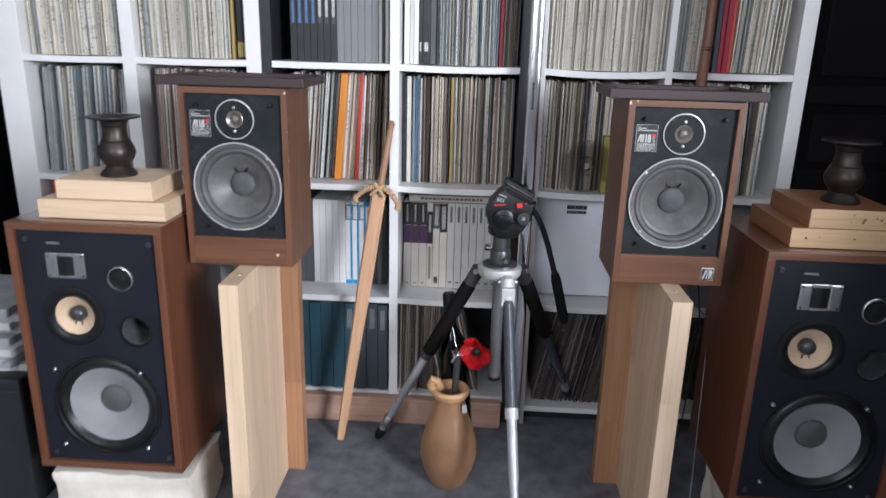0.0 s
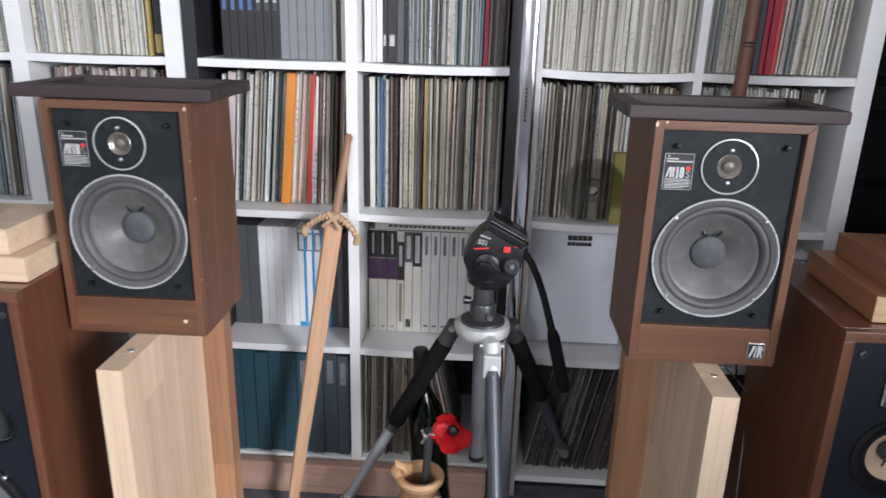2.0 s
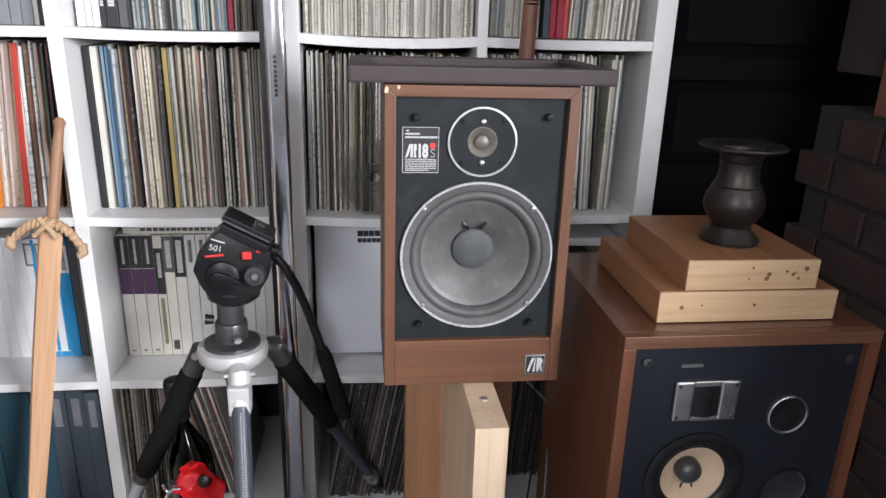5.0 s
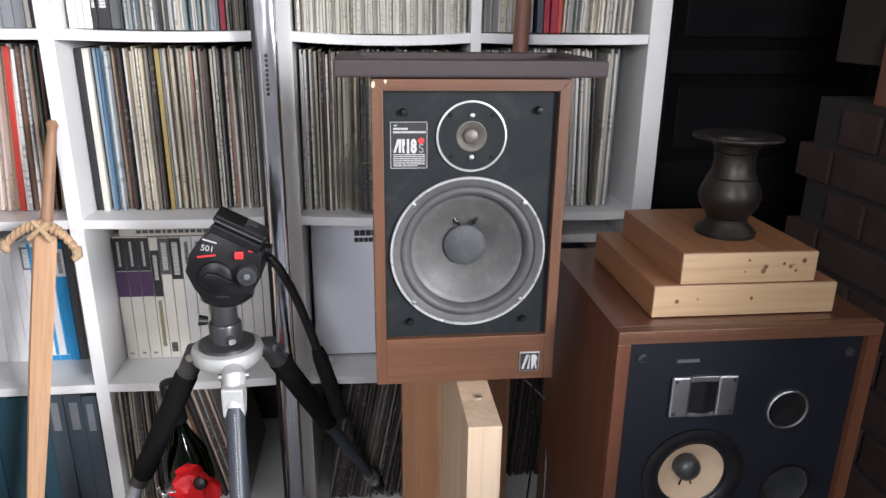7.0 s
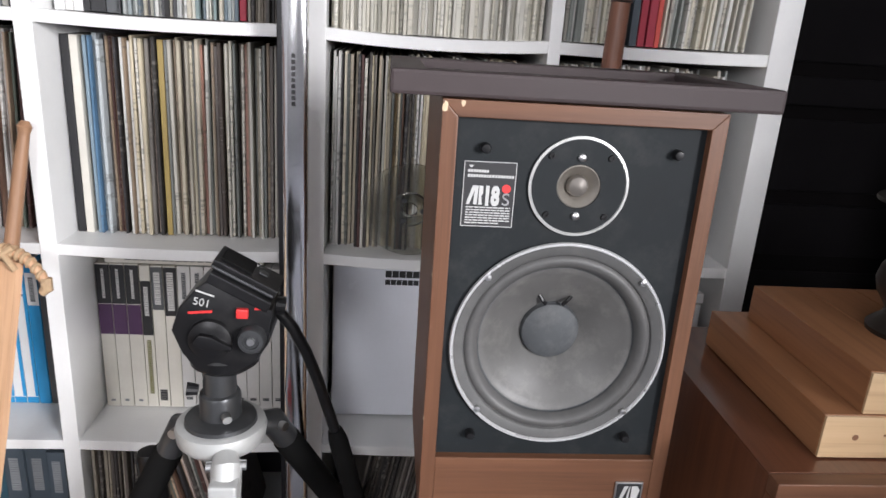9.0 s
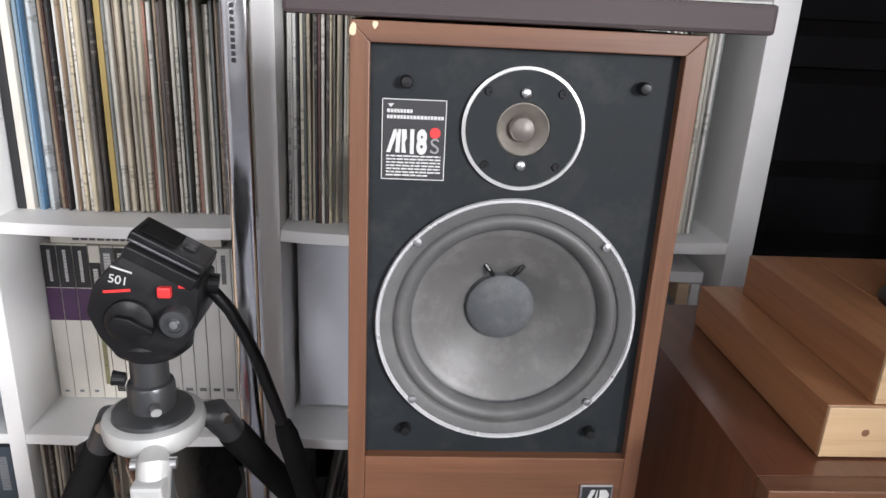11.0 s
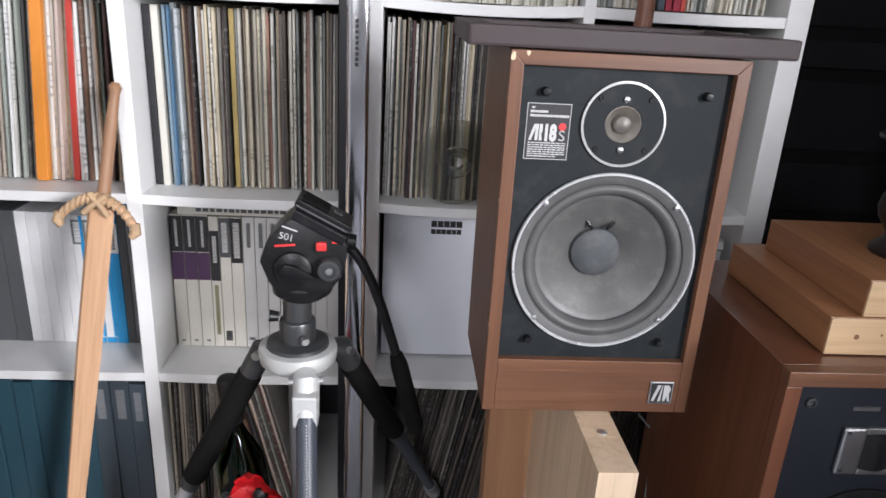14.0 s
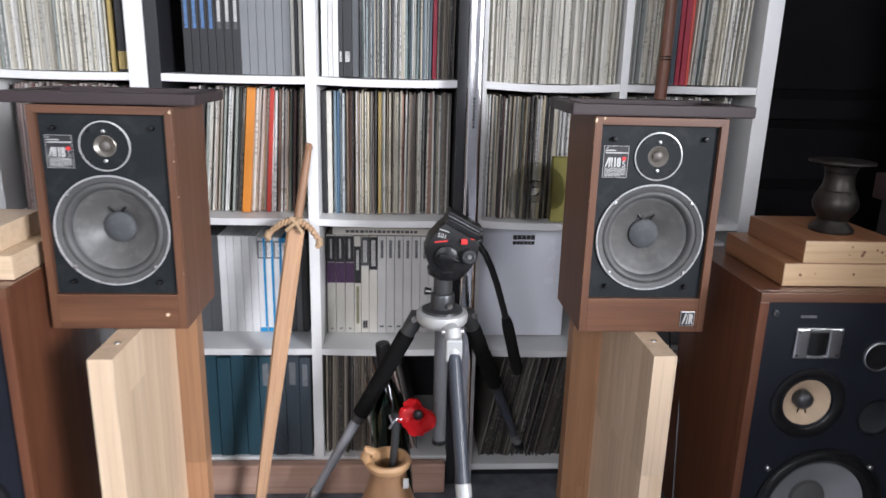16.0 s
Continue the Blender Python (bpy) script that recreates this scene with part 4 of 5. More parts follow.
poppy = thing("paper_poppy", pose(-0.004, 1.7, 0.374), "red paper poppy on a dark stick standing in the jug", "artificial flower")
for k, (ang, tip) in enumerate(((20, 35), (130, 25), (215, 40), (300, 30))):
    bm = bmesh.new()
    n = 9
    grid = []
    for i in range(n):
        row = []
        for j in range(n):
            u, v = j / (n - 1) * 2 - 1, i / (n - 1)
            w = 0.034 * math.sqrt(max(0.02, 1 - (2 * v - 1.1) ** 2 * 0.8))
            p = Vector((u * w, 0, v * 0.044))
            p.y = -0.014 * v * v * (1.2 + 0.5 * math.sin(k * 2 + u * 3)) - 0.006 * u * u
            p += noise.noise_vector(Vector((u * 2 + k * 7, v * 2, k))) * 0.007
            row.append(bm.verts.new(p))
        grid.append(row)
    for i in range(n - 1):
        for j in range(n - 1):
            bm.faces.new((grid[i][j], grid[i][j + 1], grid[i + 1][j + 1], grid[i + 1][j]))
    bmesh.ops.solidify(bm, geom=bm.faces[:], thickness=0.0012)
    part("petal", bm, POPPY, poppy, "", True).matrix_basis = pose(0.012, 0, 0.012, -12, 0, -16) @ pose(0, 0, 0, 0, ang, 0) @ pose(0, 0, 0, tip - 16, 0, 0)
part("flower_centre", lathe([(0.012, 0), (0.011, 0.006), (0.005, 0.009), (0, 0.01)], 20, "y", (0, -0.004, 0)), BLACK, poppy, "", True).matrix_basis = pose(0.012, 0, 0.012, -12, 0, -16)
part("stem", tube([(0, 0.002, 0), (-0.03, 0.0, -0.02), (-0.042, -0.006, -0.06), (-0.05, -0.01, -0.2)], 0.003, 10), BLACK, poppy)
part("stick", tube([(-0.038, -0.012, 0.018), (-0.04, -0.012, -0.04), (-0.052, -0.012, -0.2)], [0.0085, 0.009, 0.008], 12), GUNMETAL, poppy, "dull grey metal stick", True)
part("clip", tube([(-0.052, -0.02, -0.012), (-0.044, -0.022, 0.004), (-0.036, -0.022, 0.012), (-0.026, -0.02, 0.01)], 0.0035, 10), CHROME, poppy, "bright metal clip", True)
part("clip", tube([(-0.046, -0.02, 0.002), (-0.052, -0.022, 0.02)], 0.0025, 10), CHROME, poppy)

# ---- plank, chrome strip, pole ----
pl = thing("floor_plank", pose(-0.26, 1.982, 0), "stained pinkish wooden plank lying along the foot of the shelves", "plank")
bm = box(-0.345, 0.35, -0.016, 0.016, 0, 0.088, 0.006)
part("plank", bm, PLANK, pl)
st = thing("chrome_strip", pose(0.131, 1.937, 0), "tall mirror-bright chrome trim strip standing between two bookcases", "metal strip")
bm = bmesh.new()
rows = []
NS = 14
for i in range(61):
    z = 1.9 * i / 60
    wob = 0.0009 * math.sin(z * 9) + 0.0007 * math.sin(z * 31 + 1)
    arc = [(-0.0175 * math.cos(math.pi * k / (NS - 3)), -0.0065 * math.sin(math.pi * k / (NS - 3)) ** 0.6 - 0.004 + 0.4 * wob * math.cos(k)) for k in range(NS - 2)]
    rows.append([bm.verts.new((x, y, z)) for x, y in arc + [(0.0175, 0.01), (-0.0175, 0.01)]])
for a, b in zip(rows, rows[1:]):
    for k in range(NS):
        bm.faces.new((a[k], a[(k + 1) % NS], b[(k + 1) % NS], b[k]))
bm.faces.new(rows[0])
bm.faces.new(rows[-1])
part("strip", bm, CHROME, st, "", True)
bm = bmesh.new()
for i in range(9):
    box(-0.004, 0.001, -0.0118, -0.0106, 1.0 + i * 0.008, 1.0055 + i * 0.008, bm=bm)
tagged(part("printed_line", bm, LABEL_BLACK, st), kind="stuff")
po = thing("wooden_pole", pose(0.574, 1.955, 0), "turned red-brown wooden pole standing behind the loudspeaker", "pole")
part("shaft", tube([(-0.01, -0.0, 0), (0, 0, 1.05), (0.004, 0, 1.2), (0.006, 0, 1.75)], [0.014, 0.0145, 0.0135, 0.0135], 20), POLE, po, "", True)
for z in (1.165, 1.172):
    part("cord", lathe([(0.0138, z - 0.0015), (0.0155, z), (0.0138, z + 0.0015)], 20, "z", (0.004, 0, 0)), BLACK, po)

# ---- cables ----
for i, pts in enumerate(([(0.5, 1.70, 0.69), (0.56, 1.71, 0.6), (0.585, 1.72, 0.45), (0.56, 1.7, 0.2), (0.53, 1.68, 0.004)], [(0.51, 1.705, 0.68), (0.55, 1.72, 0.55), (0.6, 1.71, 0.5), (0.575, 1.6, 0.1), (0.56, 1.55, 0.004)])):
    c = thing("speaker_cable", pose(0, 0, 0), "thin grey loudspeaker cable hanging behind the stand" if i else "thin black loudspeaker cable hanging behind the stand", "cable")
    fine = []
    for k in range(len(pts) - 1):
        for u in range(6):
            a, b = Vector(pts[k]), Vector(pts[k + 1])
            fine.append(a.lerp(b, u / 6))
    part("wire", tube(fine + [Vector(pts[-1])], 0.0018, 8), COLUMN if i else BLACK, c)

# ---- dark curtain and papers at the far end ----
cu = thing("curtain", pose(-1.42, 1.86, 0), "dark green curtain hanging beside the bookcase", "curtain")
bm = bmesh.new()
rows = []
for i in range(60):
    x = -0.55 + 0.56 * i / 59
    y = 0.025 * math.sin(i * 0.75) + 0.008 * math.sin(i * 1.9)
    rows.append([bm.verts.new((x + 0.03 * math.sin(z * 2.4 + 1) * (i / 59), y, z)) for z in np.linspace(0.01, 2.2, 12)])
for a, b in zip(rows, rows[1:]):
    for k in range(11):
        bm.faces.new((a[k], b[k], b[k + 1], a[k + 1]))
bmesh.ops.solidify(bm, geom=bm.faces[:], thickness=0.003)
part("cloth", bm, GREEN_CLOTH, cu, "", True)
cr = thing("crate", pose(-1.3, 1.62, 0), "black crate on the carpet beside the loudspeaker", "crate")
part("body", box(-0.2, 0.2, -0.15, 0.15, 0, 0.33, 0.006), BLACK_LAM, cr)
part("lid", box(-0.204, 0.204, -0.154, 0.154, 0.331, 0.36, 0.005), BLACK_LAM, cr)
for i in range(9):
    p = thing("paper_bundle", pose(-1.27 + random.uniform(-0.02, 0.02), 1.62 + random.uniform(-0.02, 0.01), 0.3605 + i * 0.019, 0, 0, random.uniform(-8, 8)), "creased grey paper bundle lying on the crate", "papers", "papers on the crate")
    bm = box(-0.14, 0.16, -0.12, 0.12, 0, 0.0185)
    bmesh.ops.subdivide_edges(bm, edges=bm.edges[:], cuts=3, use_grid_fill=True)
    for v in bm.verts:
        if 0.001 < v.co.z < 0.018:
            v.co += noise.noise_vector(v.co * 30 + Vector((i, 0, 0))) * 0.004
    part("paper_block", bm, GREY_CLOTH if i % 3 else LABEL_WHITE, p)


# ---- shelf contents ----
def tape_box(x, w, h, z, y=2.06, d=0.27, body=LABEL_WHITE, bands=(), bars=(), tilt=0.0, label="", group=""):
    """An upright tape box: bands (z0, z1, material) and bars of print (z0, z1, width share, material) lie proud on its spine."""
    b = thing("tape_box", pose(x + w / 2, y, z, 0, tilt, 0), label, "tape box", group)
    part("case", box(-w / 2 + 0.0003, w / 2 - 0.0003, 0, d, 0, h, 0.0012), body, b)
    for z0, z1, m in bands:
        part("spine_band", box(-w / 2 + 0.0006, w / 2 - 0.0006, -0.0006, 0.001, z0 * h + 0.0008, z1 * h - 0.0008), m, b)
    for z0, z1, share, m in bars:
        bm = bmesh.new()
        zz = z0 * h
        while zz < z1 * h:
            step = random.uniform(0.0022, 0.0048)
            box(-w * share / 2, w * share / 2, -0.0011, -0.0005, zz, min(zz + step, z1 * h), bm=bm)
            zz += step + 0.0009
        tagged(part("printed_line", bm, m, b), kind="stuff")
    return b


C = lambda name, col, rough=0.5: plain(name, col, rough, var=0.1, scale=10, relief=0.05)
GREY_BOX, DGREY, PURPLE, PALE_BLUE = C("grey_board", (0.2, 0.21, 0.22)), C("dark_grey_board", (0.085, 0.09, 0.095)), C("purple_print", (0.075, 0.03, 0.085)), C("blue_print", (0.02, 0.3, 0.62))
CREAM, IVORY, BLUE_INK, TEAL = C("cream_card", (0.66, 0.63, 0.56)), C("white_card", (0.8, 0.8, 0.8)), C("blue_ink", (0.09, 0.2, 0.42)), C("teal_board", (0.028, 0.072, 0.096), 0.35)
LGREY, YGREEN, NAVY, ORANGE = C("light_grey_card", (0.6, 0.59, 0.57)), C("yellow_green_print", (0.21, 0.2, 0.09)), C("slate_board", (0.05, 0.065, 0.08), 0.4), C("orange_card", (0.72, 0.26, 0.04))
PINKC = C("pale_pink_card", (0.58, 0.49, 0.48))
REDC, BLUEC, CRIMSON, YELLOW = C("red_card", (0.5, 0.05, 0.035)), C("blue_card", (0.13, 0.2, 0.28)), C("crimson_card", (0.32, 0.012, 0.035)), C("yellow_card", (0.4, 0.29, 0.1))

# black and grey tape boxes on the upper shelf
x = -0.56
for i in range(7):
    tape_box(x, 0.019, 0.29, 1.105, body=LABEL_BLACK, bars=((0.42, 0.64, 0.38, BLUE_INK if i < 4 else LGREY), (0.36, 0.42, 0.4, BLUE_INK if i < 4 else DGREY)), label="black tape box with faded blue print on its spine", group="black tape boxes")
    x += 0.0193
for i in range(6):
    tape_box(x, 0.0195, 0.29, 1.105, body=GREY_BOX, label="plain grey tape box", group="grey tape boxes on the upper shelf")
    x += 0.0199
for i in range(3):
    tape_box(x, 0.009, 0.27, 1.105, body=CREAM if i != 1 else LABEL_BLACK, label="thin cream card box" if i != 1 else "thin black card box", group="thin boxes on the upper shelf")
    x += 0.0093
# upper shelf, next cell: pale, black and grey boxes
x = -0.233
for w, m, lab in ((0.015, IVORY, "white"), (0.012, LGREY, "light grey"), (0.013, IVORY, "white"), (0.01, LABEL_BLACK, "black"), (0.022, LABEL_BLACK, "black"), (0.018, DGREY, "dark grey")):
    tape_box(x, w, 0.3, 1.105, body=m, bars=((0.12, 0.2, 0.5, LGREY),) if m is LABEL_BLACK else (), label=lab + " record set with a broad spine", group="box sets on the upper shelf")
    x += w + 0.0004
SETS_END = x
# lower shelf: grey and white boxes, then white boxes with blue ends
x = -0.598
for i, w in enumerate((0.043, 0.028)):
    tape_box(x, w, 0.275, 0.41, y=2.125, d=0.24, body=DGREY, label="dark grey tape box on the shelf", group="tape boxes on the lower shelf")
    x += w + 0.0006
for i in range(5):
    tape_box(x, 0.0202, 0.274, 0.41, y=2.125, d=0.24, body=IVORY, label="plain white tape box", group="tape boxes on the lower shelf")
    x += 0.0206
for i in range(3):
    b = tape_box(x, 0.0212, 0.27, 0.41, y=2.125, d=0.24, body=IVORY, bands=((0.0, 0.05, PALE_BLUE), (0.78, 0.97, GREY_BOX)), bars=((0.8, 0.95, 0.55, IVORY),), label="white tape box with bright blue spine edges", group="tape boxes on the lower shelf")
    part("blue_edge", box(0.0048, 0.0102, -0.0009, 0.001, 0.0145, 0.269), PALE_BLUE, b)
    x += 0.0216
tape_box(x, 0.0205, 0.27, 0.41, y=2.124, d=0.24, body=PALE_BLUE, bands=((0.72, 0.95, IVORY),), bars=((0.75, 0.92, 0.4, GREY_BOX),), label="bright blue tape box with a white label", group="tape boxes on the lower shelf")
x += 0.0209
for i, m in enumerate((DGREY, GREY_BOX, DGREY)):
    tape_box(x, 0.0155, 0.275 - 0.005 * i, 0.41, y=2.125, d=0.24, body=m, bars=((0.7, 0.9, 0.3, DGREY),) if i < 2 else (), label="plain mid-grey tape box on the shelf", group="tape boxes on the lower shelf")
    x += 0.0159
# lower shelf, next cell: purple-black and white boxes, pale grey boxes, one lying on top
x = -0.237
for i in range(3):
    tape_box(x, 0.0243, 0.28, 0.41, y=2.12, d=0.24, body=CREAM, bands=((0.52, 0.73, PURPLE), (0.73, 0.995, LABEL_BLACK)), bars=((0.77, 0.965, 0.2, LGREY), (0.04, 0.055, 0.3, GREY_BOX)), label="cream tape box with black and purple upper spine", group="tape boxes with purple spines")
    x += 0.0247
for w, bands, bars, lab in ((0.0185, ((0.52, 0.9, LABEL_BLACK),), ((0.66, 0.86, 0.4, LGREY), (0.1, 0.49, 0.4, YGREEN)), "cream tape box with black and olive print"),
                            (0.021, ((0.7, 0.995, DGREY),), ((0.74, 0.96, 0.5, LGREY), (0.05, 0.13, 0.6, LABEL_BLACK)), "cream tape box with grey upper spine"),
                            (0.023, ((0.66, 0.995, LABEL_BLACK),), ((0.7, 0.96, 0.5, LGREY),), "cream tape box with black upper spine")):
    tape_box(x, w, 0.278, 0.41, y=2.12, d=0.24, body=CREAM, bands=bands, bars=bars, label=lab, group="tape boxes on the middle of the lower shelf")
    x += w + 0.0005
for i in range(8):
    tape_box(x, 0.0228, 0.279, 0.41, y=2.12, d=0.24, body=LGREY, bars=((0.78, 0.96, 0.32, DGREY), (0.06, 0.08, 0.5, DGREY)), label="pale grey tape box with small grey print", group="pale grey tape boxes")
    x += 0.0232
fl = thing("flat_box", pose(-0.085, 2.122, 0.691), "cream tape box lying flat on upright boxes", "tape box")
part("case", box(-0.135, 0.135, 0, 0.24, 0, 0.019, 0.0012), CREAM, fl)
bm = bmesh.new()
xx = -0.1
while xx < 0.09:
    ww = random.uniform(0.006, 0.012)
    box(xx, xx + ww, -0.0008, 0.0, 0.006, 0.013, bm=bm)
    xx += ww + 0.003
tagged(part("printed_line", bm, DGREY, fl), kind="stuff")
# bottom shelf: thick teal boxes
x = -0.59
for i, w in enumerate((0.034, 0.036, 0.034, 0.036, 0.036, 0.034, 0.034, 0.036, 0.03)):
    tape_box(x, w, 0.295 - 0.003 * (i % 3), 0.09, y=2.016 + 0.004 * (i % 2), body=TEAL if i < 6 else NAVY, bars=((0.72, 0.94, 0.45, GREY_BOX),) if i > 4 else (), label="thick dark teal boxed record set" if i < 6 else "thick slate-grey boxed record set", group="boxed sets on the bottom shelf")
    x += w + 0.0008
# right bookcase: pale binder, olive box, clear reel, small boxes
bi = thing("box_file", pose(0.295, 2.105, 0.41), "pale blue-white box file with dark print near its top", "box file")
part("case", box(-0.121, 0.121, 0, 0.24, 0, 0.322, 0.002), BINDER, bi)
for z, n, ww, hh in ((0.2775, 5, 0.0112, 0.0125), (0.2635, 6, 0.009, 0.0095)):
    bm = bmesh.new()
    for j in range(n):
        box(-0.0295 + j * (ww + 0.001), -0.0295 + j * (ww + 0.001) + ww, -0.0008, 0, z, z + hh, bm=bm)
    tagged(part("printed_line", bm, LABEL_BLACK, bi), kind="stuff")
tape_box(0.345, 0.056, 0.165, 0.757, y=2.022, d=0.03, body=OLIVE, label="olive yellow card box standing before the records")
re = thing("tape_reel", pose(0.3, 2.018, 0.757 + 0.0775, 8, 0, 0), "clear plastic tape reel leaning on the records", "tape reel")
part("flange", lathe([(0.012, 0.0), (0.078, 0.0), (0.078, 0.002), (0.012, 0.002), (0.012, 0.0)], 56, "y"), CLEAR, re, "", True)
part("hub", lathe([(0.012, -0.01), (0.028, -0.01), (0.028, -0.0002), (0.012, -0.0002), (0.012, -0.01)], 32, "y"), CLEAR, re, "", True)
for k in range(3):
    part("hub_pin", disc_at([(0.0045, 0.002), (0.004, 0.004), (0, 0.004)], 0.02 * math.cos(k * 2.09), 0, 0.02 * math.sin(k * 2.09), 12), GUNMETAL, re)
x = 0.62
for w, m, lab in ((0.16, GREY_BOX, "grey card box"), (0.02, PINE, "brown card sleeve"), (0.016, IVORY, "white card box")):
    tape_box(x, w, 0.27 if w < 0.1 else 0.24, 0.41, y=2.04, body=m, label=lab + " on the lower shelf", group="boxes on the lower shelf")
    x += w + 0.001
fb = thing("flat_box", pose(0.72, 2.04, 0.6825), "white card box lying flat on upright boxes", "card box")
part("case", box(-0.1, 0.1, 0, 0.25, 0, 0.018, 0.001), IVORY, fb)
rd = thing("flat_box", pose(-1.26, 2.04, 0.67), "red and black card box seen below the shelf", "card box")
part("case", box(-0.05, 0.03, 0, 0.2, 0, 0.06, 0.001), REDC, rd)
tagged(slab("shelf_filler", -1.32, -1.04, 2.04, 2.3, 0.41, 0.669, DGREY), "dark grey card storage box", "card box", kind="object")


def sleeve_mesh(w, h, d):
    """One record sleeve: the spine is slightly rounded, the back plain."""
    me = bpy.data.meshes.new("sleeve")
    c = min(0.0009, w * 0.3)
    sec = [(-w / 2, c * 1.2), (-w / 2 + c, 0), (w / 2 - c, 0), (w / 2, c * 1.2), (w / 2, d), (-w / 2, d)]
    vs = [(x, y, z) for z in (0, h) for x, y in sec]
    fs = [(i, (i + 1) % 6, 6 + (i + 1) % 6, 6 + i) for i in range(6)] + [tuple(range(5, -1, -1)), tuple(range(6, 12))]
    me.from_pydata(vs, [], fs)
    return me


PAL_MIX = [(0.7, 0.67, 0.6), (0.06, 0.05, 0.045), (0.62, 0.58, 0.5), (0.3, 0.22, 0.15), (0.72, 0.71, 0.68), (0.03, 0.028, 0.03), (0.45, 0.39, 0.3), (0.16, 0.085, 0.055), (0.66, 0.58, 0.42), (0.1, 0.11, 0.1),
           (0.52, 0.38, 0.27), (0.75, 0.74, 0.71), (0.09, 0.04, 0.035), (0.55, 0.53, 0.48), (0.22, 0.2, 0.18), (0.68, 0.62, 0.5), (0.14, 0.17, 0.14), (0.6, 0.48, 0.42), (0.04, 0.036, 0.033), (0.4, 0.29, 0.16)]
PAL_PALE = [(0.62, 0.6, 0.52), (0.66, 0.65, 0.6), (0.58, 0.55, 0.45), (0.68, 0.67, 0.64), (0.5, 0.47, 0.4), (0.64, 0.6, 0.5), (0.6, 0.6, 0.56), (0.45, 0.43, 0.38), (0.66, 0.62, 0.52), (0.28, 0.3, 0.28)]
PAL_COOL = [(0.5, 0.52, 0.5), (0.12, 0.16, 0.19), (0.6, 0.6, 0.57), (0.3, 0.34, 0.35), (0.56, 0.55, 0.48), (0.06, 0.06, 0.065), (0.64, 0.64, 0.62), (0.2, 0.26, 0.26), (0.48, 0.44, 0.36), (0.35, 0.37, 0.36)]
PAL_WHITE = [(0.74, 0.73, 0.7), (0.05, 0.05, 0.05), (0.7, 0.66, 0.58), (0.76, 0.76, 0.75), (0.35, 0.38, 0.34), (0.72, 0.68, 0.62), (0.42, 0.36, 0.3), (0.66, 0.65, 0.6)]
PAL_BLUE = [(0.1, 0.21, 0.34), (0.6, 0.6, 0.56), (0.2, 0.32, 0.36), (0.5, 0.54, 0.55), (0.1, 0.11, 0.12), (0.24, 0.33, 0.4)]
PAL_BROWN = [(0.6, 0.54, 0.42), (0.08, 0.06, 0.05), (0.68, 0.65, 0.57), (0.3, 0.23, 0.17), (0.36, 0.32, 0.25), (0.62, 0.56, 0.45), (0.05, 0.045, 0.045), (0.42, 0.22, 0.17), (0.5, 0.46, 0.38), (0.13, 0.11, 0.1), (0.72, 0.7, 0.64), (0.24, 0.25, 0.24), (0.66, 0.6, 0.48)]
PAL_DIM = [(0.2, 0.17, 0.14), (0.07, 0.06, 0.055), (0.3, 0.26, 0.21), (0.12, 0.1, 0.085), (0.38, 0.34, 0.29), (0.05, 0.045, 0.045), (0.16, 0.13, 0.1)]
# shade of the bottom right cells put into the sleeve colours
PAL_CELL_SHADE = [(0.075, 0.06, 0.05), (0.03, 0.026, 0.024), (0.11, 0.09, 0.075), (0.05, 0.042, 0.038), (0.2, 0.18, 0.16), (0.025, 0.022, 0.022), (0.06, 0.05, 0.042)]
PAL_MAG = [(0.62, 0.59, 0.5), (0.66, 0.63, 0.55), (0.57, 0.54, 0.46), (0.68, 0.66, 0.58), (0.6, 0.58, 0.52)]
PAL_PINK = [(0.58, 0.5, 0.46), (0.64, 0.6, 0.56), (0.2, 0.1, 0.09), (0.5, 0.46, 0.42), (0.09, 0.07, 0.07), (0.62, 0.58, 0.55), (0.35, 0.28, 0.26)]
SP = {k: (spines("spines_" + k, p, False), spines("spines_row_" + k, p, True)) for k, p in (("mixed", PAL_MIX), ("pale", PAL_PALE), ("cool", PAL_COOL), ("dim", PAL_DIM), ("dark", PAL_CELL_SHADE), ("white", PAL_WHITE), ("blue", PAL_BLUE), ("brown", PAL_BROWN), ("pink", PAL_PINK))}
SP["magazine"] = (spines("spines_magazine", PAL_MAG, False, 0.3), spines("spines_row_magazine", PAL_MAG, True, 0.3))
LIB = {(wi, hi): sleeve_mesh(wi * 0.001, hi * 0.001, 0.27) for wi in (3.0, 3.7, 4.5, 5.5, 8.0) for hi in (306, 311, 315)}


def run(x0, x1, thick, lean):
    """Places along a shelf: x, width, height, setback and lean of each sleeve."""
    x, out = x0, []
    while True:
        w = random.choice(thick)
        if x + w * 0.001 > x1:
            return out
        out.append((x + w * 0.0005, w, random.choice((306, 311, 311, 315)), random.choice((-0.004, 0, 0.002, 0.004, 0.009, 0.014)) + random.uniform(-0.003, 0.003), lean + random.uniform(-0.35, 0.35)))
        x += w * 0.001 + random.choice((0.0001, 0.0002, 0.0006))


def record_row(name, x0, x1, z, pal, lean=0.0, y=2.045, thick=(3.0, 3.7, 3.7, 4.5), label=""):
    """A packed row as one object."""
    vs, fs = [], []
    for x, w, h, dy, le in run(x0, x1, thick, lean):
        src = LIB[(w, h)]
        k = len(vs)
        s, c = math.sin(radians(le)), math.cos(radians(le))
        for v in src.vertices:
            vs.append((x + v.co.x * c + v.co.z * s, y + dy + v.co.y, z + 0.0005 + abs(s) * w * 0.0005 + v.co.z * c - v.co.x * s))
        fs += [tuple(k + i for i in p.vertices) for p in src.polygons]
    me = bpy.data.meshes.new(name)
    me.from_pydata(vs, [], fs)
    me.materials.append(SP[pal][1])
    return tagged(new(name, me), label, "records", kind="stuff")


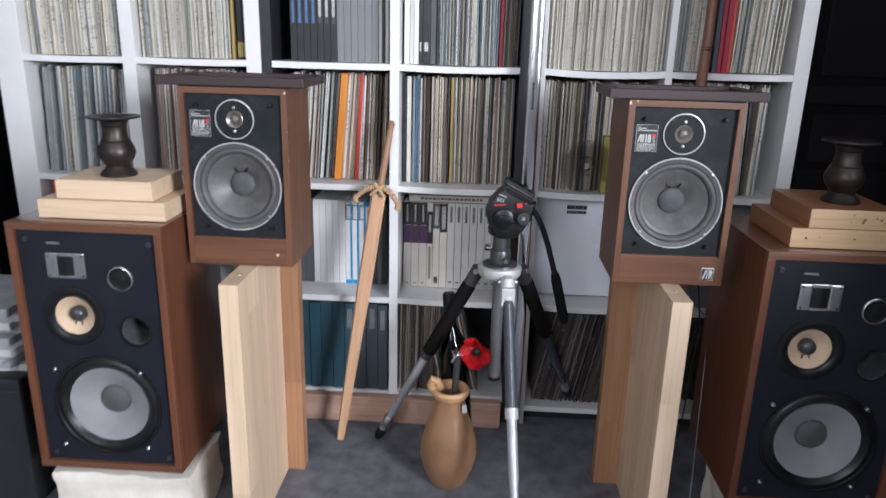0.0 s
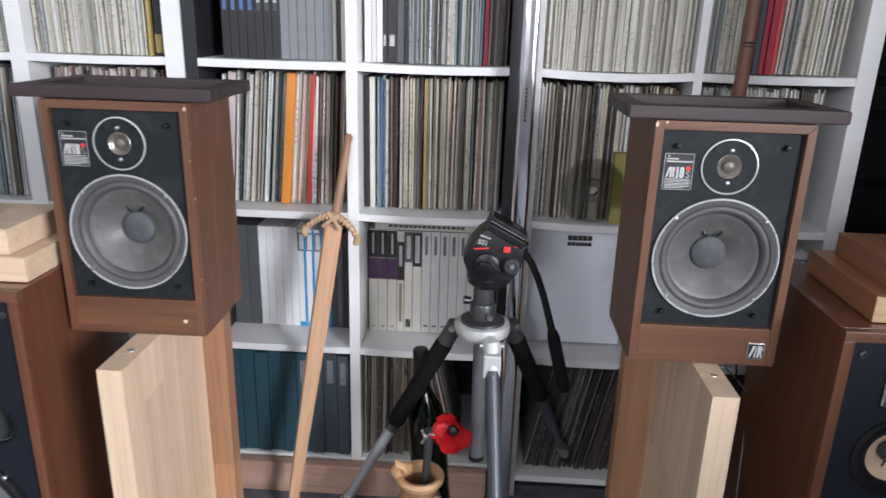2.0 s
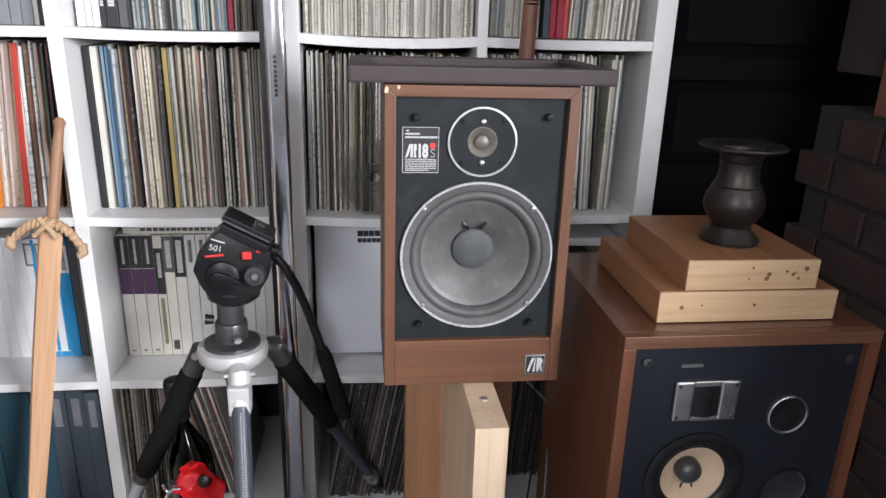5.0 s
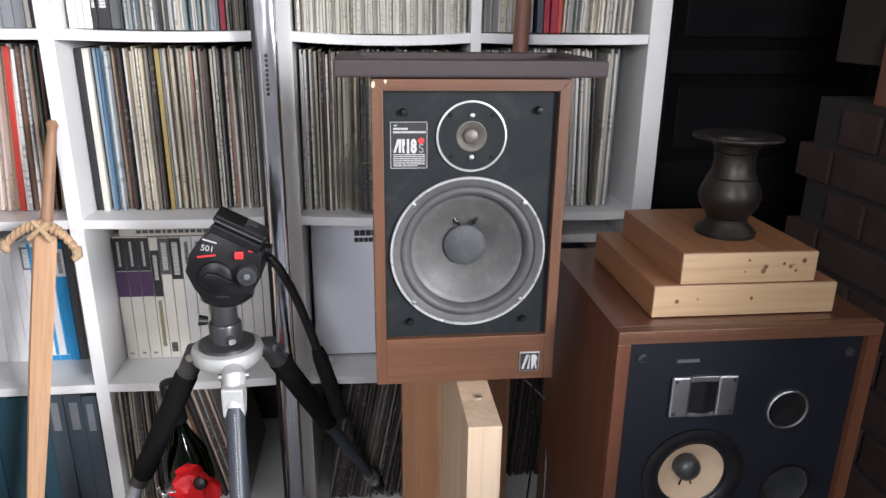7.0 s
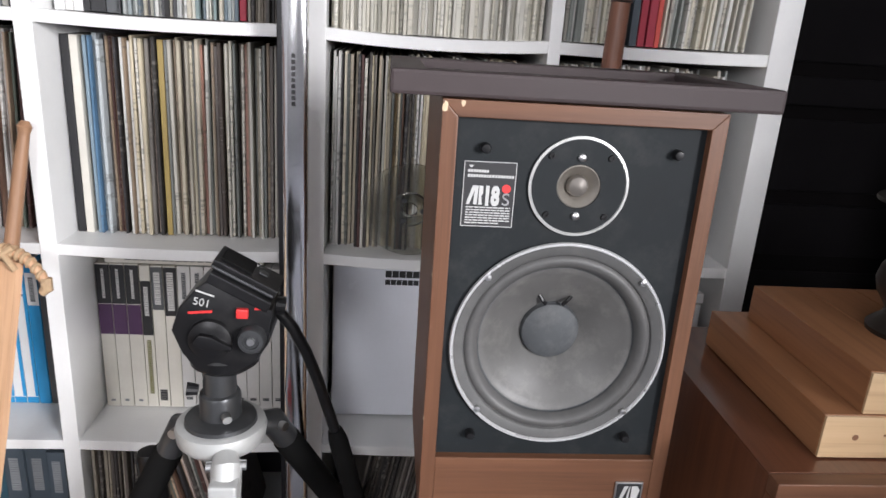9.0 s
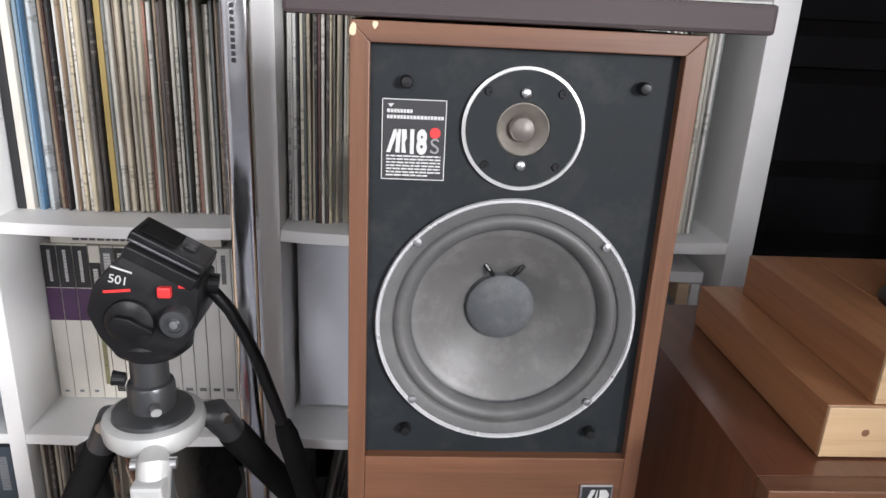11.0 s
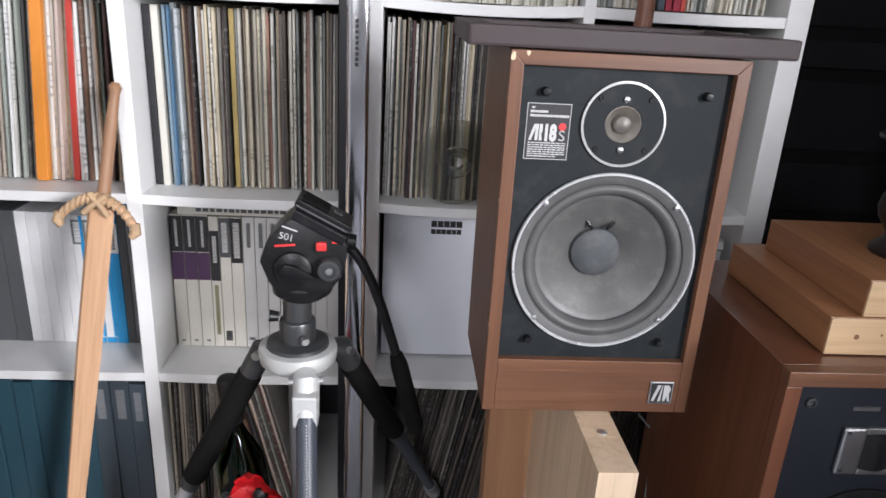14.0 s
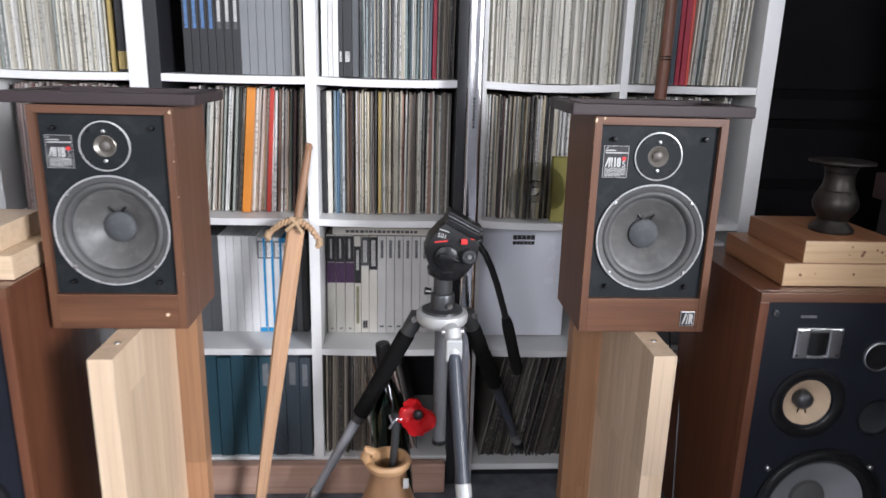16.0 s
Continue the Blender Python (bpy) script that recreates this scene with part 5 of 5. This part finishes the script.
def record_things(x0, x1, z, pal, lean, label, group, y=2.045, thick=(3.0, 3.7, 3.7, 4.5), special=()):
    """Sleeves one by one; special: (x, material, label) for the ones that stand out."""
    meshes = {}
    for x, w, h, dy, le in run(x0, x1, thick, lean):
        mat, lab = SP[pal][0], label
        for sx, sm, sl in special:
            if abs(x - sx) < 0.0045:
                mat, lab = sm, sl
        key = (w, h, mat.name)
        if key not in meshes:
            me = LIB[(w, h)].copy()
            me.materials.clear()
            me.materials.append(mat)
            meshes[key] = me
        ob = new("vinyl_record", meshes[key])
        ob.matrix_world = pose(x, y + dy, z + 0.0005 + abs(math.sin(radians(le))) * w * 0.0005, 0, le, 0)
        tagged(ob, lab, "record", group)


THICK = (3.7, 4.5, 5.5)
record_things(-0.6, -0.586, 0.761, "white", 4.5, "worn white record sleeve beside the sword", "records beside the sword", y=2.08, thick=THICK)
tape_box(-0.5845, 0.018, 0.312, 0.7612, y=2.078, d=0.28, body=PINKC, tilt=4.8, label="broad pale pink record set")
record_things(-0.566, -0.446, 0.761, "white", 5.0, "worn white record sleeve beside the sword", "records beside the sword", y=2.08, thick=THICK)
tape_box(-0.4445, 0.02, 0.314, 0.7612, y=2.07, d=0.29, body=ORANGE, tilt=5.0, label="broad bright orange record set")
record_things(-0.4235, -0.3845, 0.761, "mixed", 4.4, "worn record sleeve standing beside the sword", "records beside the sword", y=2.08, thick=THICK)
tape_box(-0.3835, 0.011, 0.312, 0.7612, y=2.078, d=0.28, body=REDC, tilt=3.8, label="bright red worn record set")
record_things(-0.3715, -0.292, 0.761, "mixed", 2.6, "worn record sleeve standing beside the sword", "records beside the sword", y=2.08, thick=THICK)
tape_box(-0.239, 0.013, 0.312, 0.758, y=2.078, d=0.28, body=LABEL_BLACK, label="black record set with a broad spine")
tape_box(-0.2255, 0.0125, 0.312, 0.758, y=2.078, d=0.28, body=CREAM, label="cream record set with a broad spine")
record_things(-0.2125, -0.182, 0.7585, "blue", 0.2, "mottled blue record sleeve behind the tripod", "records behind the tripod", y=2.082, thick=(3.7, 5.5, 5.5))
record_things(-0.1815, -0.098, 0.7585, "mixed", 0.2, "worn record sleeve standing upright behind the tripod", "records behind the tripod", y=2.082, thick=THICK)
tape_box(-0.097, 0.009, 0.312, 0.758, y=2.08, d=0.28, body=YELLOW, label="narrow ochre record set")
record_things(-0.0875, 0.09, 0.7585, "brown", 0.1, "worn brownish record sleeve behind the tripod", "records behind the tripod", y=2.082, thick=THICK)
record_things(0.17, 0.488, 0.7555, "mixed", 0.3, "worn record sleeve on a sagging white shelf", "records behind the loudspeaker", y=2.06, thick=THICK)
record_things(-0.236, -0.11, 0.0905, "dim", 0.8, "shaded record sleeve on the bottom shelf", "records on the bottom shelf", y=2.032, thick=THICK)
record_row("record_row", -0.1, 0.02, 0.092, "mixed", -13, 2.045, THICK, "leaning record sleeves on the bottom shelf in shade")
record_row("record_row", 0.53, 0.76, 0.7605, "white", -2.0, 2.045, THICK, "row of worn record sleeves, some pale")
record_row("record_row", 0.768, 0.8, 0.7605, "pale", 0.5, 2.05, THICK, "pale record sleeves leaning at the end of a shelf")
record_things(0.17, 0.488, 1.1005, "magazine", 0.0, "cream magazine volume in a tightly packed row", "cream magazines on the upper shelf", y=2.03, thick=(4.5, 5.5, 5.5, 8.0))
record_row("record_row", 0.515, 0.62, 1.1055, "pale", 0.5, 2.04, THICK, "cream record sleeves beside the pole")
record_row("record_row", 0.675, 0.81, 1.1055, "pale", 1.5, 2.04, THICK, "cream and white record sleeves at the end of the shelf")
for i, (w, m, lab) in enumerate(((0.012, NAVY, "navy"), (0.011, CRIMSON, "crimson"), (0.013, CRIMSON, "crimson"), (0.008, REDC, "red"))):
    tape_box(0.622 + i * 0.0132, w, 0.3, 1.105, y=2.035, body=m, label=lab + " cloth-bound box set", group="coloured box sets by the pole")
record_row("record_row", SETS_END + 0.001, 0.035, 1.1035, "cool", 0.0, 2.05, THICK, "grey and white record sleeves on the upper shelf")
tape_box(0.002 + 0.034, 0.01, 0.305, 1.105, y=2.045, body=CRIMSON, label="crimson record set among grey sleeves")
record_row("record_row", 0.047, 0.092, 1.1035, "dim", 0.5, 2.05, THICK, "dark record sleeves at the end of the upper shelf")
record_row("record_row", 0.19, 0.44, 0.0645, "dark", 11, 2.05, THICK, "leaning record sleeves on the bottom shelf, colours darkened for shade")
record_row("record_row", 0.52, 0.8, 0.0645, "dark", 4, 2.1, THICK, "record sleeves on the bottom shelf, colours darkened for shade")
record_row("record_row", -1.318, -1.05, 1.1045, "pale", 0.8, 2.04, THICK, "cream record sleeves on the upper shelf in daylight")
record_row("record_row", -0.985, -0.725, 1.1045, "pale", 0.3, 2.04, THICK, "white record sleeves on the upper shelf in daylight")
for i, (w, m) in enumerate(((0.008, YELLOW), (0.016, LABEL_BLACK), (0.014, LABEL_BLACK))):
    tape_box(-0.722 + i * 0.0165, w, 0.3, 1.105, y=2.035, body=m, bands=((0.02, 0.16, YELLOW),), label="black box set with a yellow patch at its foot" if i else "narrow ochre box set on the shelf", group="dark box sets on the upper shelf")
record_row("record_row", -1.315, -1.06, 0.7605, "cool", 2.2, 2.045, THICK, "grey, white and teal record sleeves leaning slightly")
record_row("record_row", -0.975, -0.685, 0.7605, "pink", 0.8, 2.05, THICK, "white and dark red record sleeves in a row")


# ---- timber on the brickwork ----
po2 = thing("timber_post", pose(1.17, 1.74, 1.0), "dark red-brown timber post standing on the brickwork", "post")
part("post", box(-0.03, 0.03, -0.035, 0.035, 0, 1.69, 0.004), POLE, po2)
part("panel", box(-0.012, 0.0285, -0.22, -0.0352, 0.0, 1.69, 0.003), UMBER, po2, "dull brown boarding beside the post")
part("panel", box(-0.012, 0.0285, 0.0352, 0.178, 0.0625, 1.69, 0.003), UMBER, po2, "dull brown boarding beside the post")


# ---- bricks of the side wall ----
def brick_mesh(w, h):
    me = bpy.data.meshes.new("brick")
    bm = box(-0.008, 0.02, 0, w, 0, h, 0.003)
    bm.to_mesh(me)
    bm.free()
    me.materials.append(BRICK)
    return me


FULL, HALF = brick_mesh(0.205, 0.063), brick_mesh(0.098, 0.063)
for r in range(13):
    y = 0.67 + (0.1075 if r % 2 else 0.0)
    if r % 2:
        b = new("brick", HALF)
        b.parent, b.location = brick_wall, (1.145, 0.67, 0.022 + r * 0.075)
    while y < 1.9:
        b = new("brick", FULL if y + 0.205 < 1.93 else HALF)
        b.parent, b.location = brick_wall, (1.145 + random.uniform(-0.002, 0.002), y, 0.022 + r * 0.075)
        y += 0.215
